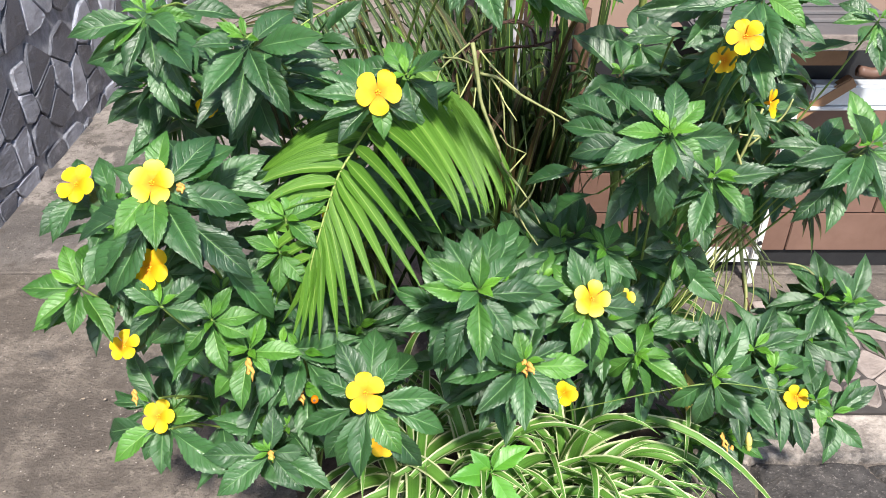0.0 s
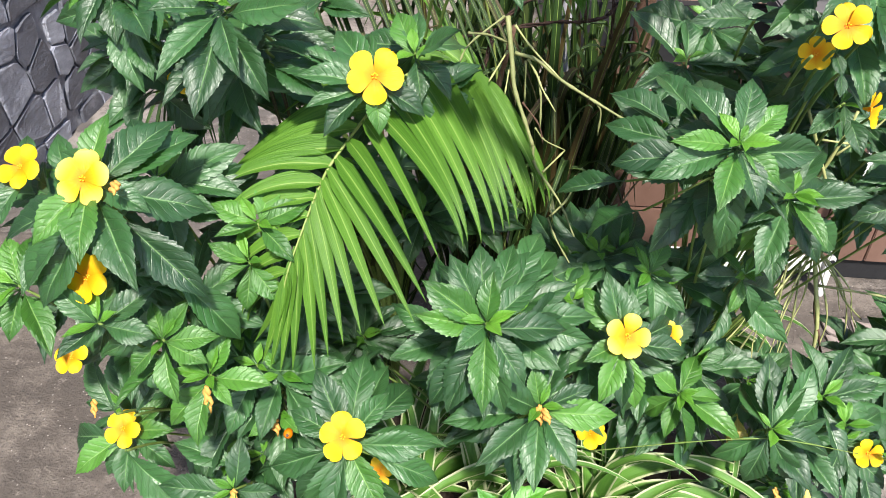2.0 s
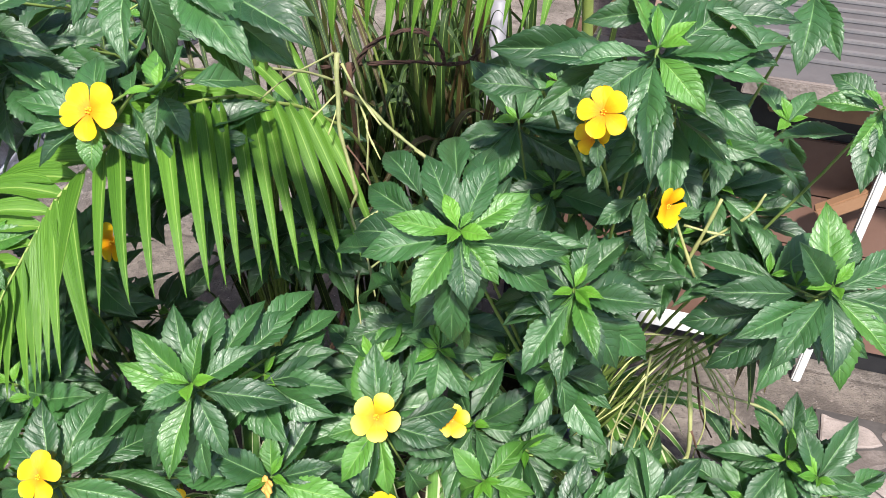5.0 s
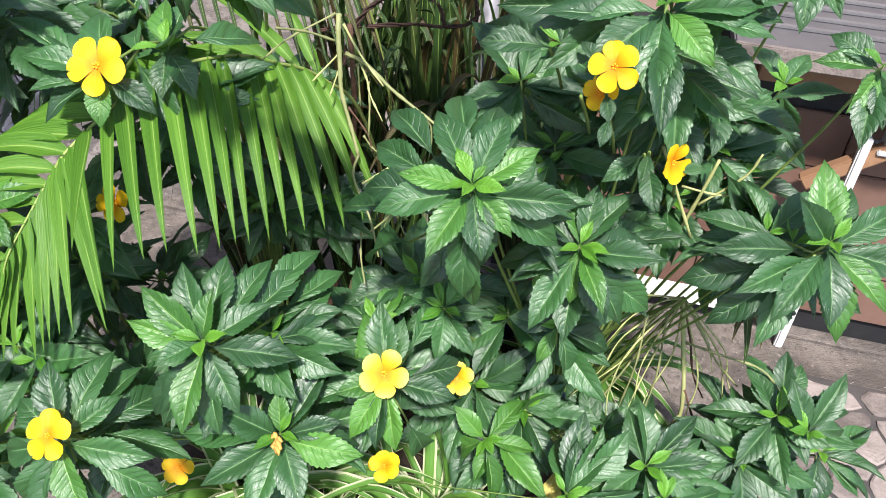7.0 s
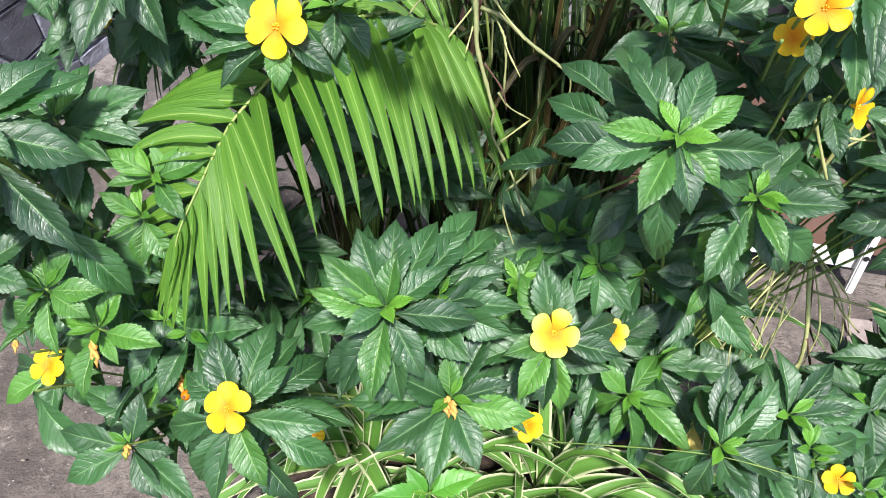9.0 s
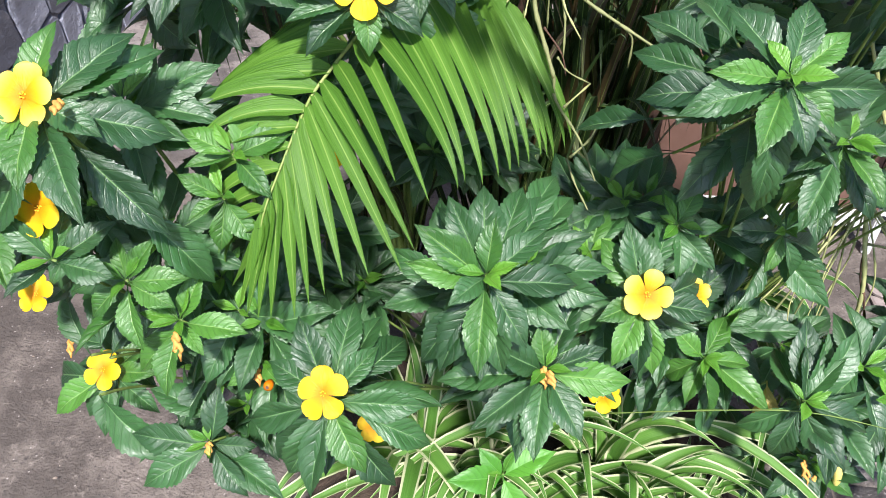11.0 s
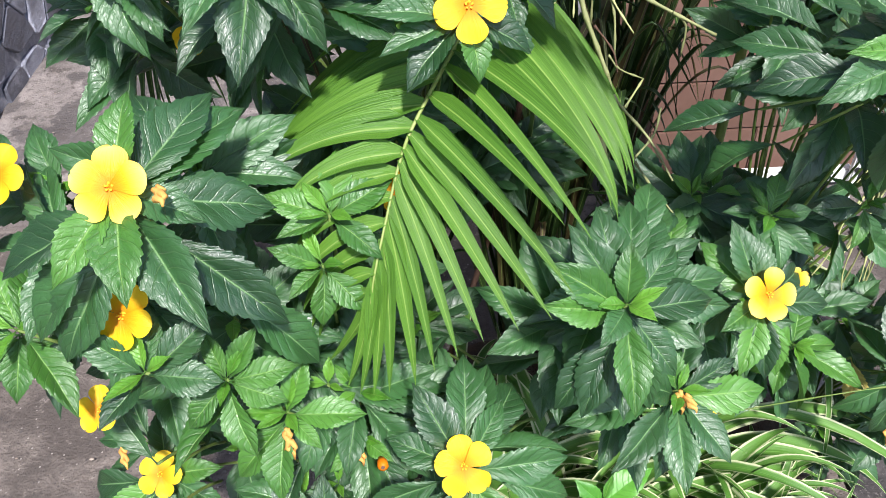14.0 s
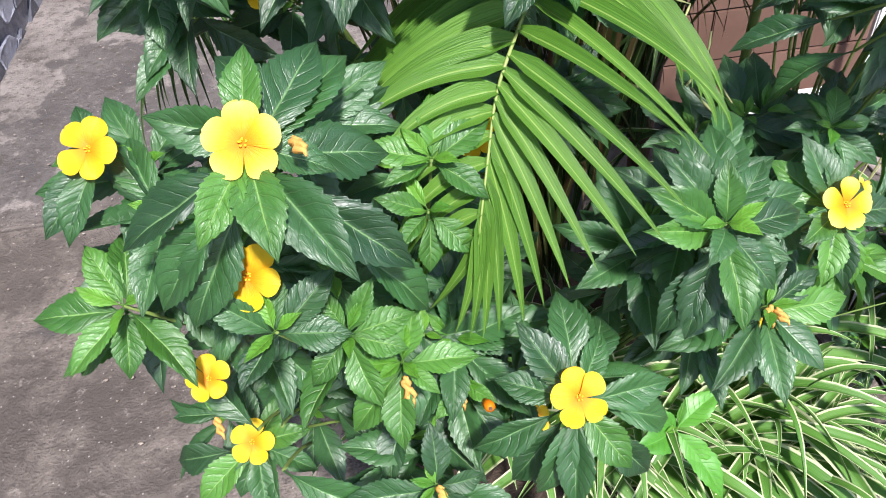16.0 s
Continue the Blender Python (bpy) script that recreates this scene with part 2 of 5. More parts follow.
def stone_material():
    n = Nodes("slate_stone")
    where = n.place()
    r = n.random()
    shift = n.node("ShaderNodeVectorMath")
    shift.operation = "MULTIPLY_ADD"
    n.link(where, shift.inputs[0])
    shift.inputs[1].default_value = (1.0, 0.55, 1.0)
    n.link(r, shift.inputs[2])
    big, fine = n.noise(11.0, 8.0, shift.outputs[0], 0.7), n.noise(70.0, 5.0, where)
    layer = n.noise(26.0, 6.0, shift.outputs[0], 0.75)
    base = n.ramp(r, (0.0, (0.055, 0.06, 0.078)), (0.45, (0.105, 0.112, 0.142)), (0.58, (0.30, 0.315, 0.38)), (1.0, (0.46, 0.475, 0.55)))
    color = n.mix(n.ramp(big, (0.40, 0.0), (0.62, 0.65)), base, (0.035, 0.038, 0.05))
    color = n.mix(n.ramp(layer, (0.56, 0.0), (0.68, 0.55)), color, (0.30, 0.305, 0.34))
    color = n.mix(n.math("MULTIPLY", fine, 0.25), color, (0.32, 0.32, 0.36))
    n.bump(n.math("ADD", n.math("ADD", n.math("MULTIPLY", big, 2.0), layer), n.math("MULTIPLY", fine, 0.4)), 0.9, 0.010)
    return n.done(color, n.math("ADD", 0.36, n.math("MULTIPLY", fine, 0.25)))


SLATE = stone_material()


def concrete_material():
    """Worn concrete: two casts that meet in a joint, the near one darkened for shade and blotched with painted sun
    dapples, the far one with damp dark patches, both with grit, pits and scuffs.
    """
    n = Nodes("worn_concrete")
    where = n.place()
    split = n.node("ShaderNodeSeparateXYZ")
    n.link(where, split.inputs[0])
    y = split.outputs[1]
    big, mid, fine, grit = n.noise(1.3, 4.0, where), n.noise(5.5, 8.0, where, 0.72), n.noise(45.0, 5.0, where, 0.7), n.noise(230.0, 3.0, where)
    # near cast: shade as a dark base, sun dapples as pale blotches over it
    color = n.mix(n.ramp(big, (0.35, 0.0), (0.65, 1.0)), (0.066, 0.054, 0.046), (0.110, 0.091, 0.077))
    color = n.mix(n.ramp(n.noise(3.8, 9.0, where, 0.70), (0.45, 0.0), (0.58, 0.85)), color, (0.220, 0.186, 0.159))
    # the far cast: pale scuffed skin over a darker, damp one
    far = n.ramp(n.math("ADD", n.math("MULTIPLY_ADD", y, 7.0, -11.2), n.math("MULTIPLY", n.math("SUBTRACT", mid, 0.5), 3.0)), (0.0, 0.0), (1.0, 1.0))
    skin = n.mix(n.ramp(mid, (0.36, 0.0), (0.60, 1.0)), (0.128, 0.112, 0.102), (0.285, 0.253, 0.233))
    dry = n.math("ADD", n.math("MULTIPLY", n.math("SUBTRACT", y, 2.14), 0.40), n.math("MULTIPLY", n.math("SUBTRACT", n.noise(4.6, 8.0, where, 0.6), 0.5), 2.6))
    skin = n.mix(n.ramp(dry, (-0.02, 0.9), (0.08, 0.0)), skin, n.mix(n.ramp(mid, (0.4, 0.0), (0.6, 1.0)), (0.066, 0.060, 0.060), (0.115, 0.103, 0.098)))
    color = n.mix(far, color, skin)
    pools = n.noise(4.2, 3.0, where, 0.5)
    color = n.mix(n.ramp(pools, (0.315, 0.8), (0.345, 0.0)), color, (0.060, 0.055, 0.054))
    color = n.mix(n.ramp(n.noise(14.0, 8.0, where, 0.78), (0.37, 0.85), (0.47, 0.0)), color, (0.062, 0.051, 0.043))
    color = n.mix(n.ramp(fine, (0.34, 0.85), (0.47, 0.0)), color, (0.070, 0.058, 0.050))
    color = n.mix(n.ramp(fine, (0.58, 0.0), (0.72, 0.6)), color, (0.40, 0.345, 0.30))
    spots = n.voronoi(26.0, where)
    color = n.mix(n.ramp(spots, (0.05, 0.85), (0.11, 0.0)), color, (0.045, 0.040, 0.038))
    color = n.mix(n.math("MULTIPLY", grit, 0.35), color, (0.13, 0.115, 0.105))
    pits = n.voronoi(95.0, where)
    color = n.mix(n.ramp(pits, (0.10, 0.8), (0.22, 0.0)), color, (0.055, 0.048, 0.045))
    color = n.mix(n.ramp(n.voronoi(60.0, where, "F1"), (0.06, 0.7), (0.12, 0.0)), color, (0.42, 0.38, 0.35))
    joint = n.math("ABSOLUTE", n.math("ADD", n.math("SUBTRACT", y, 1.637), n.math("MULTIPLY", n.math("SUBTRACT", mid, 0.5), 0.012)))
    gap = n.ramp(joint, (0.002, 1.0), (0.006, 0.0))
    color = n.mix(n.math("MULTIPLY", gap, 0.15), color, (0.04, 0.036, 0.034))
    height = n.math("ADD", n.math("ADD", mid, n.math("MULTIPLY", fine, 0.8)), n.math("MULTIPLY", grit, 0.5))
    n.bump(n.math("SUBTRACT", height, n.math("MULTIPLY", gap, 0.4)), 0.8, 0.010)
    return n.done(color, n.math("ADD", 0.62, n.math("MULTIPLY", fine, 0.3)), spec=0.35)


CONCRETE = concrete_material()


def kerb_material():
    n = Nodes("weathered_kerb")
    where = n.place()
    split = n.node("ShaderNodeSeparateXYZ")
    n.link(where, split.inputs[0])
    blot, mid, fine = n.noise(9.0, 8.0, where, 0.72), n.noise(30.0, 6.0, where, 0.7), n.noise(160.0, 4.0, where)
    # darker towards the side that lies lower, with a blotchy edge
    dark_side = n.math("ADD", n.math("MULTIPLY_ADD", split.outputs[1], -11.0, 11.75), n.math("MULTIPLY_ADD", blot, 2.6, -1.3))
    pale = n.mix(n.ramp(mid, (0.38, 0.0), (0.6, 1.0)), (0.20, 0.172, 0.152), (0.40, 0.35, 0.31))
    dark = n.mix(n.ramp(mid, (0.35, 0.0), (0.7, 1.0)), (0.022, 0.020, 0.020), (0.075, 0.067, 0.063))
    color = n.mix(n.ramp(dark_side, (0.2, 0.0), (0.75, 1.0)), pale, dark)
    color = n.mix(n.ramp(fine, (0.58, 0.0), (0.7, 0.5)), color, (0.30, 0.27, 0.25))
    n.bump(n.math("ADD", n.math("ADD", blot, mid), n.math("MULTIPLY", fine, 0.4)), 0.9, 0.008)
    return n.done(color, 0.85)


KERB = kerb_material()
FLAG = plain("cream_flagstone", (0.11, 0.09, 0.08), (0.31, 0.26, 0.235), 17.0, 0.8, 0.8, 0.006, vary=0.4)
SHEET_RIB = plain("pale_rib", (0.11, 0.106, 0.11), (0.16, 0.155, 0.158), 14.0, 0.55, 0.2)


# ---- mesh helpers ----
def part(name, bm, material, parent=None, label="", smooth=False):
    """Links a bmesh as one mesh object under a thing or a part."""
    me = bpy.data.meshes.new(name)
    bm.to_mesh(me)
    bm.free()
    return piece(name, me, material, parent, Matrix(), label, smooth)


def piece(name, me, material, parent, m, label="", smooth=False):
    """One more object on a shared mesh, at the world pose m."""
    if not me.materials:
        me.materials.append(material)
        if smooth:
            me.shade_smooth()
    ob = new(name, me)
    if parent is not None:
        ob.parent = parent
        ob.matrix_basis = base_of(parent).inverted() @ m
    else:
        ob.matrix_basis = m
    if label:
        ob["label"] = label
    return ob


def base_of(ob):
    m = ob.matrix_basis.copy()
    while ob.parent is not None:
        ob = ob.parent
        m = ob.matrix_basis @ m
    return m


def thing(name, at, label, category, group="", kind=""):
    return tagged(set_at(new(name), at), label, category, group, kind)


def set_at(ob, at):
    ob.matrix_basis = Matrix.Translation(at)
    return ob


def box(bm, lo, hi, bevel=0.0):
    c = [(a + b) / 2 for a, b in zip(lo, hi)]
    s = [b - a for a, b in zip(lo, hi)]
    got = bmesh.ops.create_cube(bm, size=1, matrix=Matrix.LocRotScale(c, None, s))
    if bevel:
        edges = list({e for v in got["verts"] for e in v.link_edges})
        bmesh.ops.bevel(bm, geom=edges, offset=bevel, segments=2, affect="EDGES")
    return bm


def tube(points, radii, sides=6, bm=None):
    """A round, tapering tube through the points."""
    bm = bm or bmesh.new()
    points = [Vector(p) for p in points]
    rings = []
    for i, p in enumerate(points):
        d = (points[min(i + 1, len(points) - 1)] - points[max(i - 1, 0)]).normalized()
        a = d.orthogonal().normalized() if i == 0 else (ref - d * ref.dot(d)).normalized()
        ref = a
        b = d.cross(a)
        r = radii[i] if isinstance(radii, (list, tuple)) else radii
        rings.append([bm.verts.new(p + (a * math.cos(k * math.tau / sides) + b * math.sin(k * math.tau / sides)) * r) for k in range(sides)])
    for r0, r1 in zip(rings, rings[1:]):
        for k in range(sides):
            bm.faces.new((r0[k], r0[(k + 1) % sides], r1[(k + 1) % sides], r1[k]))
    bm.faces.new(rings[-1])
    bm.faces.new(rings[0][::-1])
    return bm


def bezier(a, b, c, d, n):
    a, b, c, d = (Vector(p) for p in (a, b, c, d))
    return [a * (1 - t) ** 3 + b * 3 * t * (1 - t) ** 2 + c * 3 * t * t * (1 - t) + d * t ** 3 for t in (i / n for i in range(n + 1))]


def through_points(points, n):
    """A smooth line (Catmull-Rom) through a few points."""
    p = [Vector(q) for q in points]
    p = [p[0] * 2 - p[1], *p, p[-1] * 2 - p[-2]]
    line = []
    for i in range(1, len(p) - 2):
        for k in range(n):
            t = k / n
            line.append(0.5 * (2 * p[i] + (p[i + 1] - p[i - 1]) * t + (2 * p[i - 1] - 5 * p[i] + 4 * p[i + 1] - p[i + 2]) * t * t + (3 * p[i] - p[i - 1] - 3 * p[i + 1] + p[i + 2]) * t ** 3))
    return line + [p[-2]]


def grid_mesh(name, rows, columns, place):
    """A sheet of rows x columns quads with UVs; place(u, v) gives each vertex, u and v from 0 to 1."""
    verts, faces, uvs = [], [], []
    for j in range(rows + 1):
        for i in range(columns + 1):
            verts.append(place(i / columns, j / rows, i, j))
    for j in range(rows):
        for i in range(columns):
            k = j * (columns + 1) + i
            faces.append((k, k + 1, k + columns + 2, k + columns + 1))
    me = bpy.data.meshes.new(name)
    me.from_pydata(verts, [], faces)
    layer = me.uv_layers.new(name="UVMap")
    for loop in me.loops:
        j, i = divmod(loop.vertex_index, columns + 1)
        layer.data[loop.index].uv = (i / columns, j / rows)
    return me


def leaf_mesh(name, width, arch, fold, wave, seed, teeth=14, blunt=1.0):
    """A toothed, pointed leaf from its stalk at 0 to its tip at y = 1, puckered between its side veins."""
    rnd = random.Random(seed)
    a, b, twist, hook = rnd.uniform(0, 6), rnd.uniform(0, 6), rnd.uniform(-0.35, 0.35), rnd.uniform(-0.05, 0.05)
    bulge = [rnd.uniform(0.3, 1.7) for _ in range(80)]
    bite = [rnd.uniform(0.05, 0.10) for _ in range(60)]
    droop = rnd.uniform(0.0, 0.09)

    def place(u, v, i, j):
        s = u * 2 - 1
        y = v
        k = max(0.0, (y - 0.06) / 0.94)
        w = width * math.sin(math.pi * k ** blunt) ** 1.18 * (1 + 0.05 * math.sin(5 * y + a * (1 if s > 0 else 2))) if k > 0 else 0.0
        w = max(w, 0.012 if y < 0.3 else 0.0)
        if abs(s) > 0.99 and k > 0.08 and v < 0.975:
            tooth = bite[j // 4 + (30 if s > 0 else 0)]
            w *= 1 - tooth + 1.35 * tooth * ((j + (2 if s > 0 else 0)) % 4) / 3
        full = math.sin(math.pi * min(1.0, k)) if k > 0 else 0.0
        z = arch * 4 * y * (1 - y) - droop * y ** 3 + 1.7 * fold * w * (abs(s) - 0.5 * s * s - 0.12)
        z += wave * math.sin(7 * y + a + 2.2 * s) * abs(s) * full
        z += 0.010 * math.sin(13 * y + b - 3 * abs(s)) * full
        cell = y * VEINS - abs(s) ** 1.15 * SWEEP
        lump = bulge[int(cell + 20) % 40 + (40 if s > 0 else 0)]
        z += 0.0065 * lump * (abs(math.sin(math.pi * cell)) - 0.5) * full * min(1.0, abs(s) * 4) * (0.7 + 0.6 * abs(s))
        return (s * w + 0.03 * twist * math.sin(math.pi * y) + hook * y * y, y, z + twist * s * w * 0.4 * y)

    return grid_mesh(name, 4 * teeth, 12, place)


LEAVES = [leaf_mesh("leaf", w, a, f, q, i) for i, (w, a, f, q) in enumerate([
    (0.215, 0.06, 0.45, 0.020), (0.235, 0.10, 0.36, 0.025), (0.200, 0.04, 0.60, 0.015), (0.225, 0.13, 0.42, 0.030), (0.205, 0.08, 0.52, 0.025), (0.240, 0.05, 0.32, 0.030)])]
FRESHES = [me.copy() for me in LEAVES]
SPROUTS = [leaf_mesh("young_leaf", w, a, f, 0.02, 20 + i, 7) for i, (w, a, f) in enumerate([(0.17, 0.05, 0.7), (0.20, 0.10, 0.55), (0.15, 0.03, 0.8)])]
BROADS = [leaf_mesh("broad_leaf", 0.25, 0.10, 0.3, 0.02, 40 + i, 8, 0.8) for i in range(2)]
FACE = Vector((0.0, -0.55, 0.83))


def along(d, face):
    """A turn whose y axis is d and whose z axis faces as near to face as it can."""
    y = Vector(d).normalized()
    z = face - y * face.dot(y)
    if z.length < 0.05:
        z = Vector((0, -1, 0.2)) - y * Vector((0, -1, 0.2)).dot(y)
    z.normalize()
    x = y.cross(z)
    return Matrix((x, y, z)).transposed().to_4x4()


def heading(az, el):
    az, el = radians(az), radians(el)
    return Vector((math.cos(az) * math.cos(el), math.sin(az) * math.cos(el), math.sin(el)))


chance = random.Random(7)


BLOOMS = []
VIEW_SIDE = Vector((0.1, 0.2, 1.15))    # about the mean camera position; leaves between it and a flower are left out


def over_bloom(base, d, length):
    """Whether a leaf would hide an open flower from the camera's side."""
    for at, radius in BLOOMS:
        way = (VIEW_SIDE - at).normalized()
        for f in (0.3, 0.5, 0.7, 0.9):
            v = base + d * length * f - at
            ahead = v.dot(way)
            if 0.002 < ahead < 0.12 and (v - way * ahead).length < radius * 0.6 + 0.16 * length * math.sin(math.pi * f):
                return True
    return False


def leaf(parent, base, az, el, length, kind="mature", roll=26):
    d = heading(az, el)
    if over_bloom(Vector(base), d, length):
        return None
    face = (FACE + Vector((chance.uniform(-1, 1), chance.uniform(-1, 1), chance.uniform(-1, 1))) * min(roll, 5 + 180 * length) / 32).normalized()
    meshes, mat, name = {"shaded": (LEAVES, LEAF, "leaf"), "fresh": (FRESHES, FRESH, "leaf"), "mature": (LEAVES, LEAF, "leaf"), "young": (SPROUTS, YOUNG, "young_leaf"), "broad": (BROADS, BROAD, "leaf")}[kind]
    wide = length * chance.uniform(0.82, 0.98) * (1.12 if length < 0.06 else 1.0 if length < 0.08 else 0.92)
    m = Matrix.Translation(base) @ along(d, face) @ Matrix.Diagonal((wide, length, length, 1))
    return piece(name, chance.choice(meshes), mat, parent, m, smooth=True)


def stem_line(root, tip, n=9):
    root, tip = Vector(root), Vector(tip)
    rise = tip.z - root.z
    if root.y > 1.11:    # the tall shrub rises behind the frond and leans out over it
        return bezier(root, root + Vector((0, 0.05, rise * 0.75)), Vector((tip.x * 0.8 + root.x * 0.2, tip.y * 0.4 + root.y * 0.6, tip.z + 0.01)), tip, n)
    return bezier(root, root + Vector((0, 0, rise * 0.45)), tip + Vector(((root.x - tip.x) * 0.25, 0.05 + (root.y - tip.y) * 0.2, -rise * 0.28)), tip, n)


def shoot(shrub, tip, leaves, root, filler=3, young=4, kind="mature", longest_blade=0.088, cover=True, roll=20):
    """One stem from the root to its tip, with the leaves round the tip, smaller new ones in the middle and some lower down."""
    tip = Vector(tip)
    chance.seed(int(tip.x * 9000) * 7919 + int(tip.y * 9000) * 31 + int(tip.z * 9000))
    line = stem_line(root, tip)
    stem = part("stem", tube(line, [0.0027 - 0.0014 * i / (len(line) - 1) for i in range(len(line))]), STEM, shrub, smooth=True)
    longest = max((row[2] for row in leaves), default=0.1)
    for az, el, length in leaves:
        drop = min(0.03, max(0.004, 0.004 + 0.22 * (length - 0.05)))
        sort = "fresh" if kind == "mature" and chance.random() < 1.08 - length / (0.5 * longest + 0.03) else kind
        base = tip + Vector((0, 0.3, -1)) * (drop / 1.04)
        if length > longest_blade + 0.006:
            out = heading(az, el) * (length - longest_blade)
            part("twig", tube([line[-2], base - FACE * 0.006, base + out], 0.0013, 5), STEM, stem, smooth=True)
            base, length = base + out, longest_blade
            if cover:    # a shorter leaf of the whorl above covers the stalk
                leaf(stem, tip + Vector((0, 0.3, -1)) * 0.009, az + chance.uniform(-20, 20), el + chance.uniform(-8, 8), chance.uniform(0.060, 0.080), sort, 18)
        leaf(stem, base, az, el, length, sort, roll)
    for k in range(young):
        turn = k * 137.5 + chance.uniform(-20, 20) + tip.x * 900
        d = (FACE * chance.uniform(0.35, 0.8) + heading(turn, 0) + Vector((0, 0, 0.25 * math.sin(radians(turn))))).normalized()
        leaf(stem, tip, math.degrees(math.atan2(d.y, d.x)), math.degrees(math.asin(d.z)), chance.uniform(0.020, 0.036), "young", 6)
    for k in range(filler):
        base = line[-2].lerp(line[-1], chance.uniform(0.1, 0.7))
        leaf(stem, base + Vector((0, 0.015, -0.01)), chance.uniform(-180, 180), chance.uniform(-50, 5), chance.uniform(0.06, 0.095), kind, 25)
    return stem


def thicket(shrub, tip, n, seed, spread=0.05, depth=(0.08, 0.17), leaves=9):
    """Shoots that stand behind and below a leading one and fill the crown."""
    rnd = random.Random(seed)
    for k in range(n):
        at = Vector(tip) + Vector((0, 0.76, -0.65)) * rnd.uniform(*depth) + Vector((rnd.uniform(-1, 1), 0, rnd.uniform(-0.6, 0.6))) * spread
        if at.z < 0.1:
            continue
        rows = []
        for j in range(leaves):
            a = radians(j * 137.5 + rnd.uniform(-25, 25))
            d = Vector((math.cos(a), math.sin(a) * 0.83, math.sin(a) * 0.55)) + FACE * rnd.uniform(-0.35, 0.25)
            d.normalize()
            rows.append((math.degrees(math.atan2(d.y, d.x)), math.degrees(math.asin(d.z)), rnd.uniform(0.06, 0.1)))
        shoot(shrub, at, rows, ROOT[shrub], 0, 3, "shaded")


def loose_leaf(shrub, base, az, el, length, root=None):
    """A leaf on a short twig of its own."""
    base = Vector(base)
    twig = part("twig", tube(bezier(base + Vector((0.01, 0.07, -0.07)), base + Vector((0.005, 0.04, -0.03)), base + Vector((0, 0.01, -0.01)), base, 5), 0.0016, 5), STEM, shrub, smooth=True)
    return leaf(twig, base, az, el, length)


def petal_mesh(name, seed):
    rnd = random.Random(seed)
    a = rnd.uniform(0, 6)

    def place(u, v, i, j):
        s = u * 2 - 1
        v = math.sin(v * math.pi / 2) ** 0.9
        k = min(1.0, v / 0.66)
        w = 0.07 + 0.36 * (k * k * (3 - 2 * k) * 0.55 + k * 0.45)
        if v > 0.66:
            w *= math.sqrt(max(0.0, 1 - ((v - 0.66) / 0.345) ** 2))
        y = v + 0.012 * math.sin(4 * s + a) * v
        z = 0.30 * v - 0.26 * v * v + 0.05 * s * s * v + 0.03 * math.sin(3 * s + a) * v * v
        return (s * w, y, z)

    return grid_mesh(name, 12, 8, place)


PETALS = [petal_mesh("petal", i) for i in range(3)]
PALE_PETALS = [me.copy() for me in PETALS]


def flower(shrub, at, radius, face=(0.0, -0.72, 0.69), turn=90.0, cup=0.0, mat=None, clear=True):
    """Five broad petals round an orange heart; clear: leaves that would hide it from the camera are left out."""
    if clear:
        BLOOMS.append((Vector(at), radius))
    at, face, size = Vector(at), Vector(face).normalized(), radius * 0.84
    side = Vector((1, 0, 0)) - face * face.x
    side.normalize()
    up = face.cross(side)
    frame_turn = Matrix((side, up, face)).transposed().to_4x4()
    bm = bmesh.new()
    bmesh.ops.create_cone(bm, segments=10, radius1=size * 0.05, radius2=size * 0.13, depth=size * 0.3, cap_ends=True, matrix=Matrix.Translation((0, 0, -size * 0.1)))
    for k in range(5):
        a = k * math.tau / 5 + 0.3
        tube([(0, 0, 0), (math.cos(a) * size * 0.07, math.sin(a) * size * 0.07, size * 0.10), (math.cos(a) * size * 0.10, math.sin(a) * size * 0.10, size * 0.17)], [size * 0.025, size * 0.022, size * 0.035], 5, bm)
    bm.transform(Matrix.Translation(at) @ frame_turn)
    heart = part("flower", bm, ANTHER, shrub, "bright yellow five-petalled open flower with an orange heart", True)
    for k in range(5):
        a = turn + k * 72 + chance.uniform(-7, 7)
        m = Matrix.Translation(at) @ frame_turn @ pose(0, 0, 0.0006 * k, 0, 0, a - 90) @ pose(0, 0, 0, cup + chance.uniform(-6, 6), 4, 0) @ Matrix.Diagonal((size, size * chance.uniform(0.94, 1.05), size, 1))
        piece("petal", (PALE_PETALS if mat else PETALS)[k % 3], mat or PETAL, heart, m, smooth=True)
    return heart


def wilted(shrub, at, length=0.022, tilt=-70):
    """A shrivelled flower, twisted to a limp wisp with two curled lobes."""
    at = Vector(at)
    d = heading(-70, tilt)
    bm = bmesh.new()
    for k, (spread, reach) in enumerate(((0.0, 1.0), (0.13, 0.74), (-0.15, 0.6))):
        side = Vector((spread, 0.1 * spread, 0.4 * abs(spread)))
        line = [at + (d + side).normalized() * length * reach * t + Vector((0.0022 * math.sin(9 * t + k), 0.001 * math.sin(6 * t), 0.0018 * math.cos(8 * t + k))) for t in (0, 0.2, 0.4, 0.6, 0.8, 1)]
        tube(line, [0.0012, 0.0023, 0.0018, 0.0025, 0.0017, 0.0006], 7, bm)
    return part("wilted_flower", bm, WILTED, shrub, "shrivelled orange spent flower", True)


